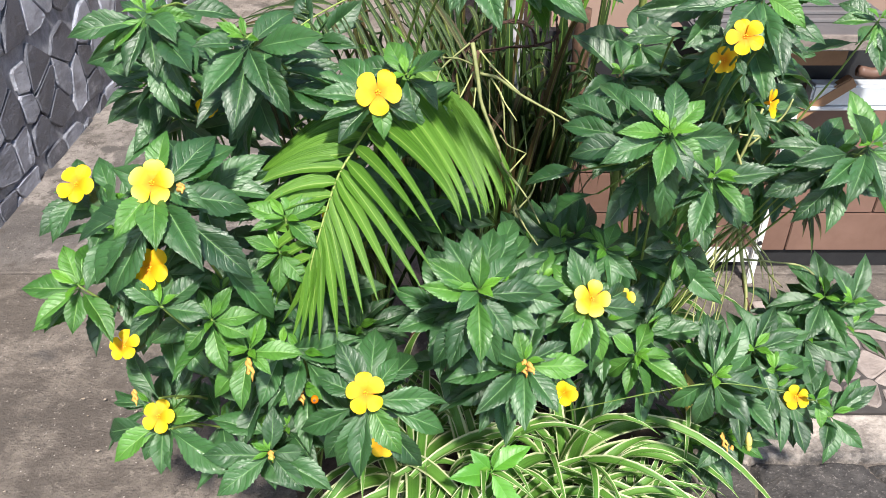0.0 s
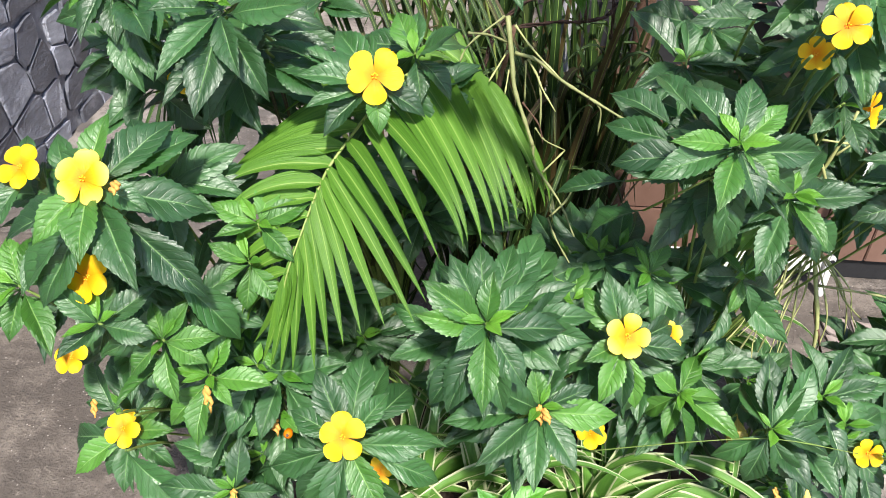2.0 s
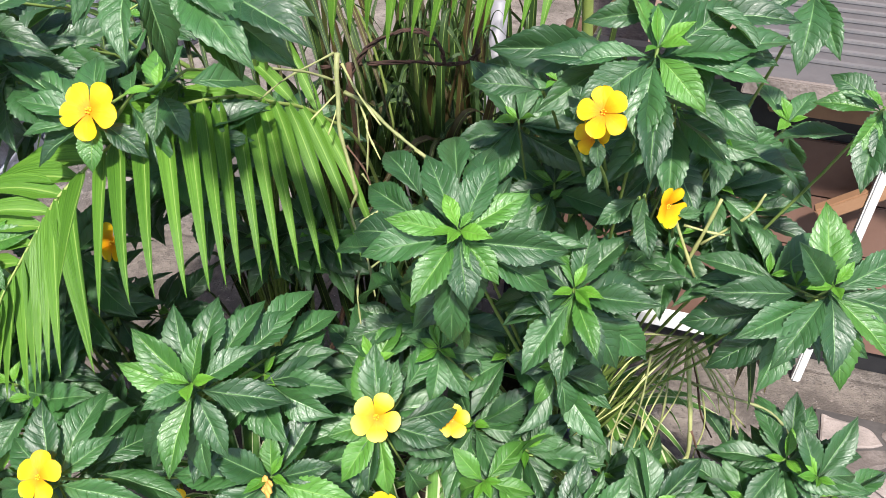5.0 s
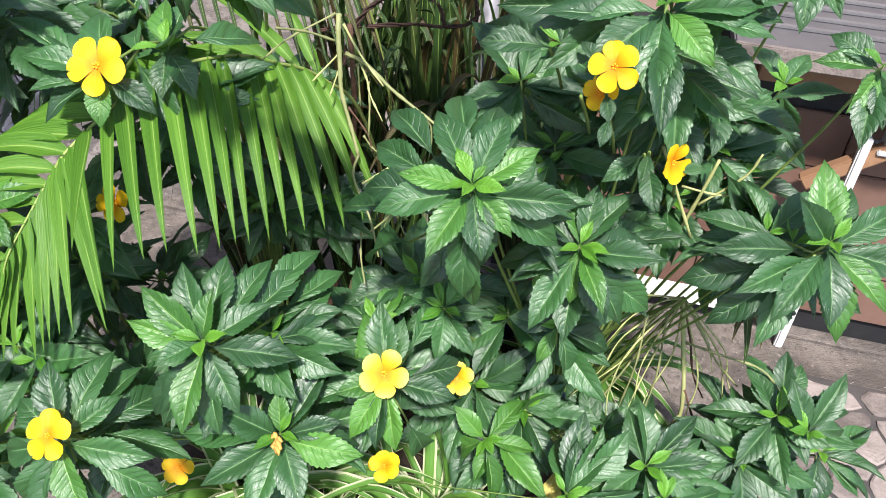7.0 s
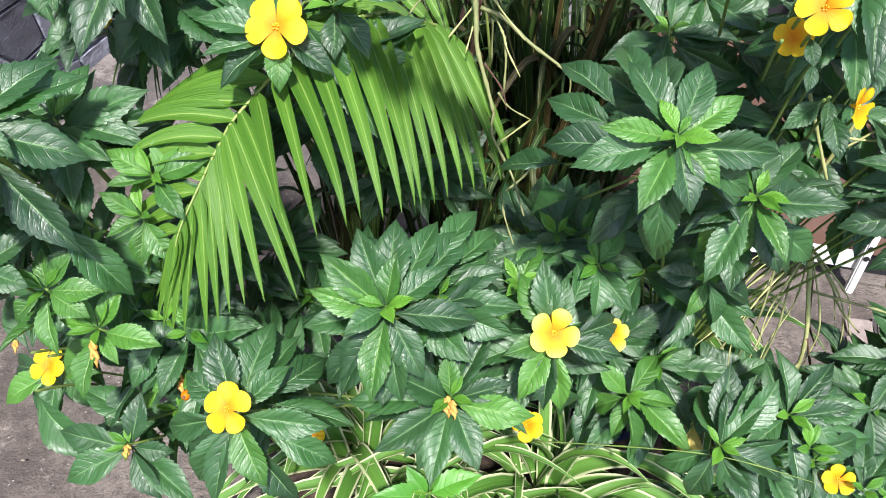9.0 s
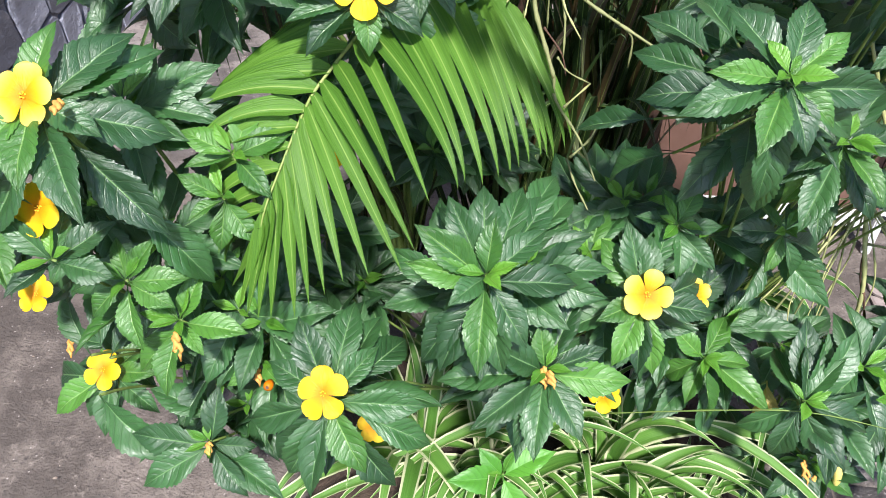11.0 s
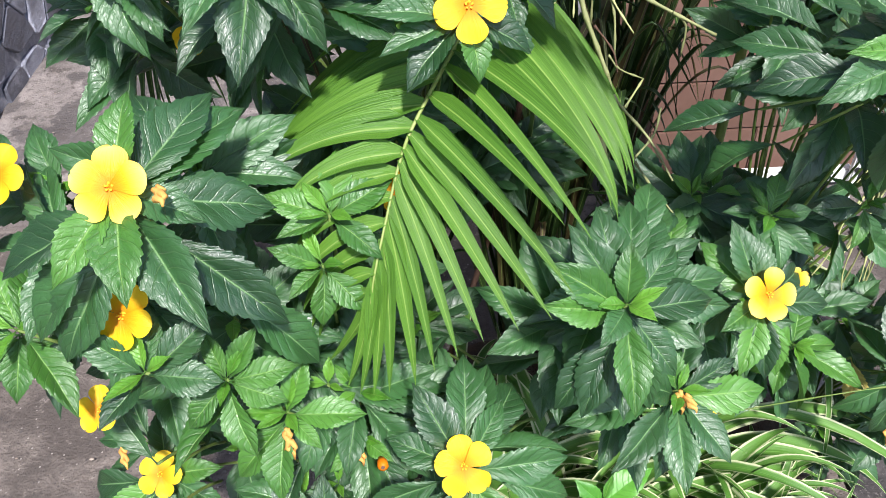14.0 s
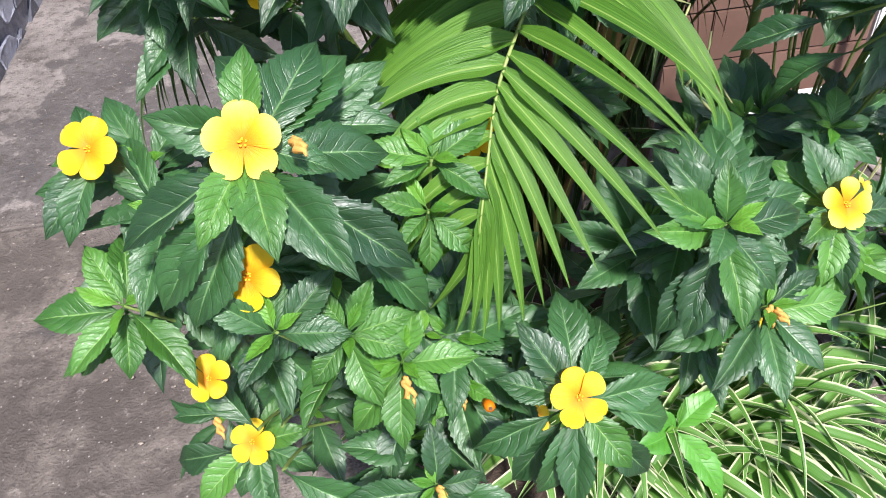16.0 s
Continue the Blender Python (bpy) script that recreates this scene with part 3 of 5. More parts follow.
def blade_mesh(name, line, width, fold=0.35, face=FACE, taper=0.75, columns=4):
    """A long tapering blade along a line, folded at the middle."""
    pts = [Vector(p) for p in line]
    n = len(pts) - 1

    def place(u, v, i, j):
        d = (pts[min(j + 1, n)] - pts[max(j - 1, 0)]).normalized()
        side = d.cross(face)
        side = side.normalized() if side.length > 1e-4 else d.orthogonal().normalized()
        up = side.cross(d)
        s = u * 2 - 1
        w = width * min(1.0, 0.35 + v * 5) * (1 - max(0.0, (v - 1 + taper) / taper) ** 1.25)
        return tuple(pts[j] + side * s * w + up * fold * (abs(s) - 0.5) * w)

    return grid_mesh(name, n, columns, place)


# ---- ground and walls ----
def sheet_ground():
    bm = bmesh.new()
    xs = [-60, -8, -3] + [-2 + 0.1 * i for i in range(41)] + [3, 8, 60]
    ys = [-60, -8, -2] + [-0.4 + 0.1 * i for i in range(41)] + [5, 10, 60]
    rows = []
    for y in ys:
        rows.append([bm.verts.new((x, y, 0.006 * noise.noise((x * 1.7, y * 1.7, 0)) if abs(x) < 2.5 and abs(y) < 4 else 0.0)) for x in xs])
    for r0, r1 in zip(rows, rows[1:]):
        for i in range(len(xs) - 1):
            bm.faces.new((r0[i], r0[i + 1], r1[i + 1], r1[i]))
    return tagged(part("ground", bm, CONCRETE, smooth=True), "worn grey-brown concrete ground with dark damp stains", "ground", kind="structure")


ground = sheet_ground()


def clip(poly, a, b, c):
    """The part of a polygon where a x + b y <= c."""
    out = []
    for (x0, y0), (x1, y1) in zip(poly, poly[1:] + poly[:1]):
        d0, d1 = a * x0 + b * y0 - c, a * x1 + b * y1 - c
        if d0 <= 0:
            out.append((x0, y0))
        if d0 * d1 < 0:
            t = d0 / (d0 - d1)
            out.append((x0 + (x1 - x0) * t, y0 + (y1 - y0) * t))
    return out


def cells(x0, x1, y0, y1, step, seed, stretch=1.0):
    """Random many-sided cells that fill a rectangle."""
    rnd = random.Random(seed)
    nx, ny = max(1, round((x1 - x0) / (step * stretch))), max(1, round((y1 - y0) / step))
    seeds = {}
    for i in range(-1, nx + 1):
        for j in range(-1, ny + 1):
            seeds[i, j] = (x0 + (i + 0.5 + rnd.uniform(-0.49, 0.49)) * (x1 - x0) / nx, y0 + (j + 0.5 + rnd.uniform(-0.49, 0.49)) * (y1 - y0) / ny)
    found = []
    for i in range(nx):
        for j in range(ny):
            px, py = seeds[i, j]
            poly = [(x0, y0), (x1, y0), (x1, y1), (x0, y1)]
            for di in range(-2, 3):
                for dj in range(-2, 3):
                    q = seeds.get((i + di, j + dj))
                    if q and (di or dj):
                        poly = clip(poly, q[0] - px, q[1] - py, (q[0] ** 2 + q[1] ** 2 - px ** 2 - py ** 2) / 2)
            if len(poly) > 2:
                found.append((px, py, poly))
    return found


def slab(poly, centre, gap, thick, lift, axes):
    """A stone with bevelled rims from a flat outline."""
    cx, cy = sum(p[0] for p in poly) / len(poly), sum(p[1] for p in poly) / len(poly)
    bm = bmesh.new()
    ring = []
    # corners knocked off unevenly
    soft = []
    for k, (x, y) in enumerate(poly):
        for (ox, oy), f in ((poly[k - 1], 0.16), (poly[(k + 1) % len(poly)], 0.13)):
            soft.append((x + (ox - x) * f, y + (oy - y) * f))
    for inset, height in ((gap, 0.0), (gap, thick * 0.7), (gap + 0.004, thick)):
        row = []
        for x, y in soft:
            d = math.hypot(x - cx, y - cy) or 1.0
            k = max(0.2, 1 - inset / d)
            row.append(bm.verts.new(axes(cx + (x - cx) * k, cy + (y - cy) * k, lift + height + 0.002 * math.sin(x * 90 + y * 70) * (height > 0))))
        ring.append(row)
    n = len(soft)
    for r0, r1 in zip(ring, ring[1:]):
        for k in range(n):
            bm.faces.new((r0[k], r0[(k + 1) % n], r1[(k + 1) % n], r1[k]))
    bm.faces.new(ring[-1])
    bmesh.ops.recalc_face_normals(bm, faces=bm.faces)
    return bm


WALL_X = -1.248
wall_west = tagged(part("wall_west", box(bmesh.new(), (WALL_X - 0.18, -0.6, -0.1), (WALL_X, 4.6, 2.4)), GROUT), "wall clad in irregular grey slate stones with pale joints", "wall", kind="structure")
wall_north = tagged(part("wall_north", box(bmesh.new(), (0.34, 2.45, -0.1), (4.2, 2.6, 2.6)), PLASTER), "plain pinkish-brown plastered wall", "wall", kind="structure")
wall_far = tagged(part("wall_far", box(bmesh.new(), (WALL_X - 0.18, 4.6, -0.1), (0.5, 4.75, 2.4)), PLASTER), "plain brown plastered wall at the end of the yard", "wall", kind="structure")
wall_return = tagged(part("wall_return", box(bmesh.new(), (0.34, 2.6, -0.1), (0.5, 4.6, 2.6)), PLASTER), "plain brown plastered side wall of the building", "wall", kind="structure")

# soil and litter under the plants
bm = bmesh.new()
rim = []
heap = bm.verts.new((0.08, 1.0, 0.05))
for k in range(40):
    a = k * math.tau / 40
    r = 1 + 0.12 * noise.noise((math.cos(a) * 2, math.sin(a) * 2, 3))
    rim.append((bm.verts.new((0.08 + 0.36 * r * math.cos(a), 1.0 + 0.26 * r * math.sin(a), 0.009)), bm.verts.new((0.08 + 0.24 * r * math.cos(a), 1.0 + 0.17 * r * math.sin(a), 0.04))))
for (a0, b0), (a1, b1) in zip(rim, rim[1:] + rim[:1]):
    bm.faces.new((a0, a1, b1, b0))
    bm.faces.new((b0, b1, heap))
tagged(part("planting_bed", bm, SOIL, smooth=True), "low bed of dark soil under the shrubs", "soil", kind="structure")

# kerb strip and dark slab beside the plants
kerb = thing("kerb", (0.95, 1.06, 0), "weathered pale concrete kerb strip with a dark drain slab before it", "kerb", kind="structure")


def kerb_height(x, y):
    """A worn, uneven top with a cracked joint along it and two across."""
    h = 0.018 + 0.006 * noise.noise((x * 9, y * 9, 1)) + 0.003 * noise.noise((x * 40, y * 40, 2))
    wander = 0.006 * noise.noise((x * 14, y * 3, 5))
    side = 0.008 * noise.noise((x * 3, y * 22, 7))
    cracks = [abs(y - 1.012 - wander) / 0.006]
    if y < 1.02:
        h -= 0.007
        cracks += [abs(x - 0.578 - side) / 0.007, abs(x - 0.80 - (1.012 - y) * 0.35 - side) / 0.006]
    d = min(cracks)
    return h - 0.016 * max(0.0, 1 - d * d) - 0.02 * max(0.0, 1 - (1.137 - y) / 0.012)


me = grid_mesh("kerbstone", 110, 180, lambda u, v, i, j: (0.50 + 0.9 * u, 0.66 + 0.477 * v, kerb_height(0.50 + 0.9 * u, 0.66 + 0.477 * v)))
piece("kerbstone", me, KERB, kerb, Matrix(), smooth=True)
MORTAR = plain("dark_mortar", (0.03, 0.027, 0.026), (0.09, 0.08, 0.075), 12.0, 0.9, 0.6)
paving = tagged(part("paving", box(bmesh.new(), (0.80, 1.14, -0.06), (1.75, 1.52, 0.008)), MORTAR), "crazy paving of cream stones in dark mortar", "paving", kind="structure")
for px, py, poly in cells(0.74, 1.7, 1.145, 1.515, 0.062, 5, 1.4):
    bm = slab(poly, (px, py), random.Random(px).uniform(0.001, 0.009), 0.007, 0.005, lambda x, y, h: (x, y, h))
    part("flagstone", bm, FLAG, paving)

# ---- counter against the far wall ----
counter = thing("counter", (0.85, 1.66, 0), "low brown-panelled counter with a grey ribbed top and white metal frame", "counter")
for r in range(4):
    for k in range(6):
        x0, z0 = 0.27 + 0.30 * k - 0.11 * (r % 2), 0.055 + 0.112 * r
        part("panel", box(bmesh.new(), (x0 + 0.0015, 1.66, z0 + 0.0015), (x0 + 0.2985, 1.672, z0 + 0.1105), 0.002), PANEL, counter)
part("backing", box(bmesh.new(), (0.14, 1.673, 0.0), (1.95, 1.70, 0.62)), INK, counter)
part("bottom_rail", box(bmesh.new(), (0.40, 1.607, 0.055), (0.775, 1.632, 0.088), 0.003), WHITE, counter, "white painted metal bottom rail")
post = part("post", box(bmesh.new(), (0.760, 1.590, 0.0), (0.777, 1.606, 0.50), 0.003), WHITE, counter, "white painted metal post with bolt holes")
for z in (0.10, 0.125):
    bm = bmesh.new()
    bmesh.ops.create_cone(bm, segments=10, radius1=0.006, radius2=0.006, depth=0.003, cap_ends=True, matrix=pose(0.769, 1.5895, z, 90))
    part("bolt_hole", bm, INK, post)
part("metal_profile", box(bmesh.new(), (0.80, 1.60, 0.475), (0.985, 1.64, 0.525), 0.005), ALLOY, counter, "pale metal profile")
part("metal_lip", box(bmesh.new(), (0.79, 1.592, 0.470), (0.99, 1.64, 0.478), 0.002), ALLOY, counter)
part("beam", box(bmesh.new(), (0.56, 1.585, 0.575), (0.845, 1.625, 0.612), 0.003), WOOD, counter, "orange timber beam under the top")
brace = box(bmesh.new(), (-0.12, -0.012, -0.014), (0.12, 0.012, 0.014), 0.003)
brace.transform(pose(0.79, 1.61, 0.46, 0, -38, 0))
part("brace", brace, WOOD, counter, "diagonal timber brace")
top = part("top", box(bmesh.new(), (0.50, 1.50, 0.645), (0.925, 2.05, 0.670), 0.003), ROOFING, counter, "grey ribbed sheet top with a worn pale edge")
for k in range(9):
    y = 1.575 + 0.052 * k
    part("rib", box(bmesh.new(), (0.51, y, 0.6705), (0.915, y + 0.012, 0.6755), 0.001), SHEET_RIB, top)
part("edge_strip", box(bmesh.new(), (0.50, 1.488, 0.642), (0.935, 1.4995, 0.672), 0.002), FLAG, top, "chipped pale timber edge strip")
bracket = bmesh.new()
tube(through_points([(0.90, 1.52, 0.64), (0.905, 1.52, 0.605), (0.875, 1.52, 0.585), (0.84, 1.52, 0.59)], 5), 0.012, 8, bracket)
part("bracket", bracket, PANEL, counter, "brown curved bracket", True)
for k, (x0, x1) in enumerate([(0.640, 0.668), (0.675, 0.69), (0.696, 0.722), (0.728, 0.74)]):
    part("marking", box(bmesh.new(), (x0, 1.530 + 0.006 * (k % 2), 0.6702), (x1, 1.534 + 0.006 * (k % 2), 0.6412)), INK, top, "black hand-drawn mark")

# ---- pots and oddments among the plants ----
def pot(at, r0, r1, h, mat, label, tilt=0):
    t = thing("plant_pot", at, label, "pot")
    bm = bmesh.new()
    prof = [(r0, 0), (r1, h), (r1 + 0.008, h), (r1 + 0.008, h + 0.018), (r1 - 0.006, h + 0.018), (r1 - 0.008, h - 0.02)]
    rings = [[bm.verts.new((r * math.cos(k * math.tau / 28), r * math.sin(k * math.tau / 28), z)) for k in range(28)] for r, z in prof]
    for a, b in zip(rings, rings[1:]):
        for k in range(28):
            bm.faces.new((a[k], a[(k + 1) % 28], b[(k + 1) % 28], b[k]))
    bm.faces.new(rings[0][::-1])
    bm.transform(Matrix.Translation(at) @ pose(0, 0, 0, tilt))
    part("body", bm, mat, t, smooth=False)
    bm = bmesh.new()
    bmesh.ops.create_circle(bm, cap_ends=True, segments=28, radius=r1 - 0.007, matrix=Matrix.Translation(Vector(at) + Vector((0, 0, h - 0.015))))
    part("soil", bm, SOIL, t, "dark potting soil")
    return t


bm = tube(through_points([(0.245, 1.43, 0.0), (0.25, 1.42, 0.3), (0.255, 1.41, 0.62), (0.25, 1.40, 0.75)], 5), [0.020 - 0.0004 * i + 0.002 * (i % 3 == 0) for i in range(16)], 12)
tagged(part("dry_trunk", bm, BARK, smooth=True), "short red-brown dry trunk among the plants", "trunk")
bucket = pot((0.275, 1.14, 0.0), 0.075, 0.09, 0.24, NAVY, "dark blue plastic bucket with a white label")
bm = bmesh.new()
for k in range(6):
    a0, a1 = radians(250 + 7 * k), radians(257 + 7 * k)
    bm.faces.new([bm.verts.new((0.275 + r * math.cos(a), 1.14 + r * math.sin(a), z)) for a, r, z in ((a0, 0.0855, 0.12), (a1, 0.0855, 0.12), (a1, 0.0905, 0.215), (a0, 0.0905, 0.215))])
part("label", bm, WHITE, bucket, "white paper label")
bm = tube([(0.13, 1.42, 0.0), (0.13, 1.42, 0.40), (0.134, 1.42, 0.76)], 0.013, 14)
tagged(part("plastic_pipe", bm, PIPE, smooth=True), "plastic pipe standing upright behind the plants, greyed for the shade there", "pipe")


# dry bits strewn over the concrete
bm = bmesh.new()
strewn = random.Random(17)
for k in range(110):
    x, y, r = strewn.uniform(-1.22, -0.42), strewn.uniform(0.55, 2.6), strewn.uniform(0.0012, 0.0045)
    a = strewn.uniform(0, 6.28)
    ring = [bm.verts.new((x + math.cos(a + q * 1.257) * r * strewn.uniform(0.5, 1.2), y + math.sin(a + q * 1.257) * r * strewn.uniform(0.4, 1.0), 0.0095)) for q in range(5)]
    tip = bm.verts.new((x, y, 0.0095 + r * 0.5))
    for q in range(5):
        bm.faces.new((ring[q], ring[(q + 1) % 5], tip))
DRY = plain("dry_bits", (0.10, 0.07, 0.05), (0.42, 0.36, 0.30), 9.0, 0.9)
tagged(part("litter", bm, DRY), "small dry crumbs and flakes on the concrete", "litter", kind="stuff")

# ---- flowering shrubs ----
SHRUB = "yellow-flowered shrub with dark glossy toothed leaves"
west = thing("flowering_shrub", (-0.22, 0.93, 0), SHRUB + ", leaning over the concrete", "shrub", "flowering shrubs")
middle = thing("flowering_shrub", (0.05, 0.98, 0), SHRUB + " above striped grassy leaves", "shrub", "flowering shrubs")
back = thing("flowering_shrub", (-0.12, 1.12, 0), SHRUB + ", tall, behind a palm frond", "shrub", "flowering shrubs")
east = thing("flowering_shrub", (0.34, 1.10, 0), SHRUB + ", tall, before the counter", "shrub", "flowering shrubs")
south = thing("flowering_shrub", (0.47, 1.04, 0), SHRUB + ", low, spreading over the kerb", "shrub", "flowering shrubs")
ROOT = {k: k.matrix_basis.translation.copy() for k in (west, middle, back, east, south)}

# open flowers
flower(west, (-0.275, 0.652, 0.815), 0.0275, (0.05, -0.74, 0.67), 90, mat=PETAL_SUNLIT)
flower(back, (-0.069, 0.786, 0.850), 0.0300, (0.05, -0.80, 0.60), 64)
flower(west, (-0.296, 0.648, 0.719), 0.0265, (-0.10, -0.80, 0.60), 50, clear=False)
flower(west, (-0.358, 0.675, 0.593), 0.0215, (-0.05, -0.62, 0.78), 95)
flower(west, (-0.369, 0.726, 0.428), 0.0260, (0.0, -0.66, 0.75), 70)
flower(middle, (-0.085, 0.629, 0.564), 0.0275, (0.0, -0.70, 0.72), 103)
flower(middle, (0.182, 0.765, 0.590), 0.0280, (0.15, -0.72, 0.68), 76, mat=PETAL_SUNLIT)
flower(east, (0.336, 0.856, 0.887), 0.0240, (-0.25, -0.85, 0.45), 110)
flower(east, (0.329, 0.888, 0.848), 0.0200, (-0.35, -0.85, 0.38), 170, cup=8)
flower(east, (0.398, 0.898, 0.790), 0.0240, (0.75, -0.60, 0.20), 60, cup=12)
flower(south, (0.543, 0.877, 0.314), 0.0240, (0.0, -0.85, 0.50), 100)
flower(west, (-0.402, 0.757, 0.755), 0.0265, (-0.10, -0.72, 0.68), 60)
flower(middle, (-0.128, 0.835, 0.668), 0.0260, (-0.30, -0.85, 0.40), 40, clear=False)
flower(middle, (0.238, 0.828, 0.538), 0.0235, (0.45, -0.75, 0.50), 20, cup=10, mat=PETAL_SUNLIT, clear=False)
flower(middle, (0.171, 0.805, 0.392), 0.0240, (0.1, -0.60, 0.75), 45, cup=22, clear=False)
flower(middle, (-0.088, 0.780, 0.315), 0.0240, (0.2, -0.60, 0.75), 20, cup=5, clear=False)
flower(back, (-0.277, 0.862, 0.805), 0.0190, (0.1, -0.95, -0.10), 70, cup=35, clear=False)

# leafy shoots
shoot(middle, (0.040, 0.699, 0.654), [(65, -1, 0.166), (70, 11, 0.149), (65, 11, 0.122), (48, -14, 0.135), (76, 20, 0.104), (102, 32, 0.087), (130, 43, 0.078), (-126, -54, 0.090), (-152, -50, 0.098), (-60, -62, 0.085), (169, 37, 0.076), (-169, 20, 0.070), (16, -11, 0.083), (44, 19, 0.069), (-91, -38, 0.078), (-31, -44, 0.068), (-124, 0, 0.046), (79, 62, 0.052)], ROOT[middle], 2, 3, "mature", 0.084, False, 9)
thicket(middle, (0.037, 0.692, 0.657), 3, 1)
shoot(east, (0.247, 0.781, 0.808), [(150, -28, 0.189), (150, -47, 0.186), (107, 8, 0.162), (95, 7, 0.138), (133, 6, 0.147), (144, -4, 0.131), (164, -16, 0.110), (3, -86, 0.114), (-90, -78, 0.095), (17, -33, 0.095), (13, -5, 0.089), (130, 28, 0.080), (75, 38, 0.072), (-167, -15, 0.081), (40, 27, 0.064), (-111, -25, 0.068), (-64, -44, 0.058), (-30, -30, 0.05), (-175, 8, 0.06)], ROOT[east], 2, 5, "mature", 0.084, True, 11)
thicket(east, (0.247, 0.781, 0.808), 1, 3)
shoot(east, (0.336, 0.860, 0.711), [(17, -41, 0.107), (34, -7, 0.088), (52, 31, 0.081), (-36, -48, 0.073), (-154, -22, 0.071), (-175, -60, 0.075), (-80, -70, 0.055), (110, 30, 0.055), (-120, -40, 0.085), (150, 18, 0.08), (-8, 12, 0.08), (82, 42, 0.065), (-60, -22, 0.065), (-140, 0, 0.065), (175, -25, 0.085), (-5, -55, 0.09)], ROOT[east], 2, 4, "mature", 0.084, False, 9)
thicket(east, (0.328, 0.848, 0.719), 1, 5)
shoot(west, (-0.171, 0.727, 0.73), [(80, 36, 0.052), (171, 16, 0.051), (24, 16, 0.052), (-32, -26, 0.048), (-156, 0, 0.041)], ROOT[west], 0, 3, "fresh", roll=8)
thicket(west, (-0.171, 0.727, 0.73), 1, 7, 0.03, (0.13, 0.2))
shoot(west, (-0.178, 0.709, 0.699), [(-179, 30, 0.043), (-30, -42, 0.045), (-135, -9, 0.035), (-99, -68, 0.046)], ROOT[west], 0, 3, "fresh", roll=8)
thicket(west, (-0.178, 0.709, 0.699), 1, 9, 0.03, (0.12, 0.2))
shoot(west, (-0.275, 0.657, 0.812), [(59, 16, 0.090), (75, 12, 0.085), (7, -60, 0.180), (-14, -45, 0.120), (-168, -45, 0.125), (-150, -56, 0.120), (180, -29, 0.108), (170, -5, 0.098), (146, 7, 0.101), (-55, -26, 0.095), (25, -21, 0.092), (51, 8, 0.100), (84, 44, 0.060), (-8, -25, 0.052), (-122, -24, 0.064), (-81, -25, 0.070)], ROOT[west], 0, 0, "mature", 0.100, False, 9)
thicket(west, (-0.273, 0.654, 0.812), 2, 11)
shoot(back, (-0.069, 0.789, 0.846), [(-161, -11, 0.066), (-145, -33, 0.065), (-80, -54, 0.046), (-5, -32, 0.053), (123, 18, 0.093), (168, 22, 0.113), (170, 8, 0.1)], ROOT[back], 2, 0)
thicket(back, (-0.069, 0.789, 0.846), 1, 13)
shoot(back, (-0.041, 0.84, 0.849), [(92, 32, 0.058), (-38, 42, 0.074), (-32, -34, 0.052), (-71, -40, 0.045), (115, 29, 0.058)], ROOT[back], 3, 4)
thicket(back, (-0.041, 0.84, 0.849), 1, 15)
shoot(west, (-0.286, 0.628, 0.687), [(162, 40, 0.057), (-170, -10, 0.058), (-119, -8, 0.044), (-85, -46, 0.048), (-1, -6, 0.049), (36, 22, 0.057), (-97, -74, 0.055), (90, 35, 0.045)], ROOT[west], 0, 3, roll=9)
thicket(west, (-0.288, 0.631, 0.686), 1, 17)
shoot(west, (-0.245, 0.647, 0.654), [(34, 50, 0.046), (-11, -22, 0.044), (-67, -51, 0.057), (14, -1, 0.050), (-150, -40, 0.045), (120, 35, 0.04)], ROOT[west], 1, 4, "fresh", roll=9)
thicket(west, (-0.246, 0.638, 0.659), 2, 19)
shoot(west, (-0.212, 0.653, 0.607), [(58, 49, 0.049), (-2, -3, 0.058), (-41, -28, 0.036), (-103, -50, 0.065), (-162, -44, 0.073), (150, 25, 0.05)], ROOT[west], 1, 4, "fresh", roll=9)
thicket(west, (-0.213, 0.649, 0.607), 2, 21)
shoot(west, (-0.401, 0.694, 0.664), [(175, -4, 0.074), (126, 32, 0.058), (-99, -44, 0.052), (-50, -22, 0.077), (-174, -41, 0.081), (95, 22, 0.065), (-140, -18, 0.06), (40, 5, 0.05)], ROOT[west], 1, 3, "fresh")
shoot(west, (-0.371, 0.735, 0.416), [(-155, -30, 0.085), (-20, -33, 0.069), (-1, 11, 0.059), (163, -26, 0.116), (100, 30, 0.07), (-90, -45, 0.07), (45, 20, 0.06), (-125, -50, 0.06)], ROOT[west], 1, 0, "mature", 0.088, False, 9)
thicket(west, (-0.368, 0.727, 0.424), 1, 24)
shoot(middle, (-0.084, 0.634, 0.556), [(65, -9, 0.114), (75, 7, 0.102), (88, 22, 0.096), (178, -29, 0.099), (-166, -52, 0.099), (9, -35, 0.108), (-20, -52, 0.105), (-140, -58, 0.090), (125, 36, 0.078), (155, 7, 0.067), (10, -8, 0.086), (-44, -46, 0.073), (-105, -50, 0.090), (55, 15, 0.065)], ROOT[middle], 2, 0, "mature", 0.084, False, 9)
thicket(middle, (-0.086, 0.631, 0.56), 1, 26)
shoot(west, (-0.201, 0.626, 0.474), [(86, 49, 0.056), (178, 0, 0.083), (-152, -23, 0.077), (-36, -31, 0.06), (11, -8, 0.043), (-23, -18, 0.084)], ROOT[west], 3, 4)
thicket(west, (-0.201, 0.626, 0.474), 2, 28)
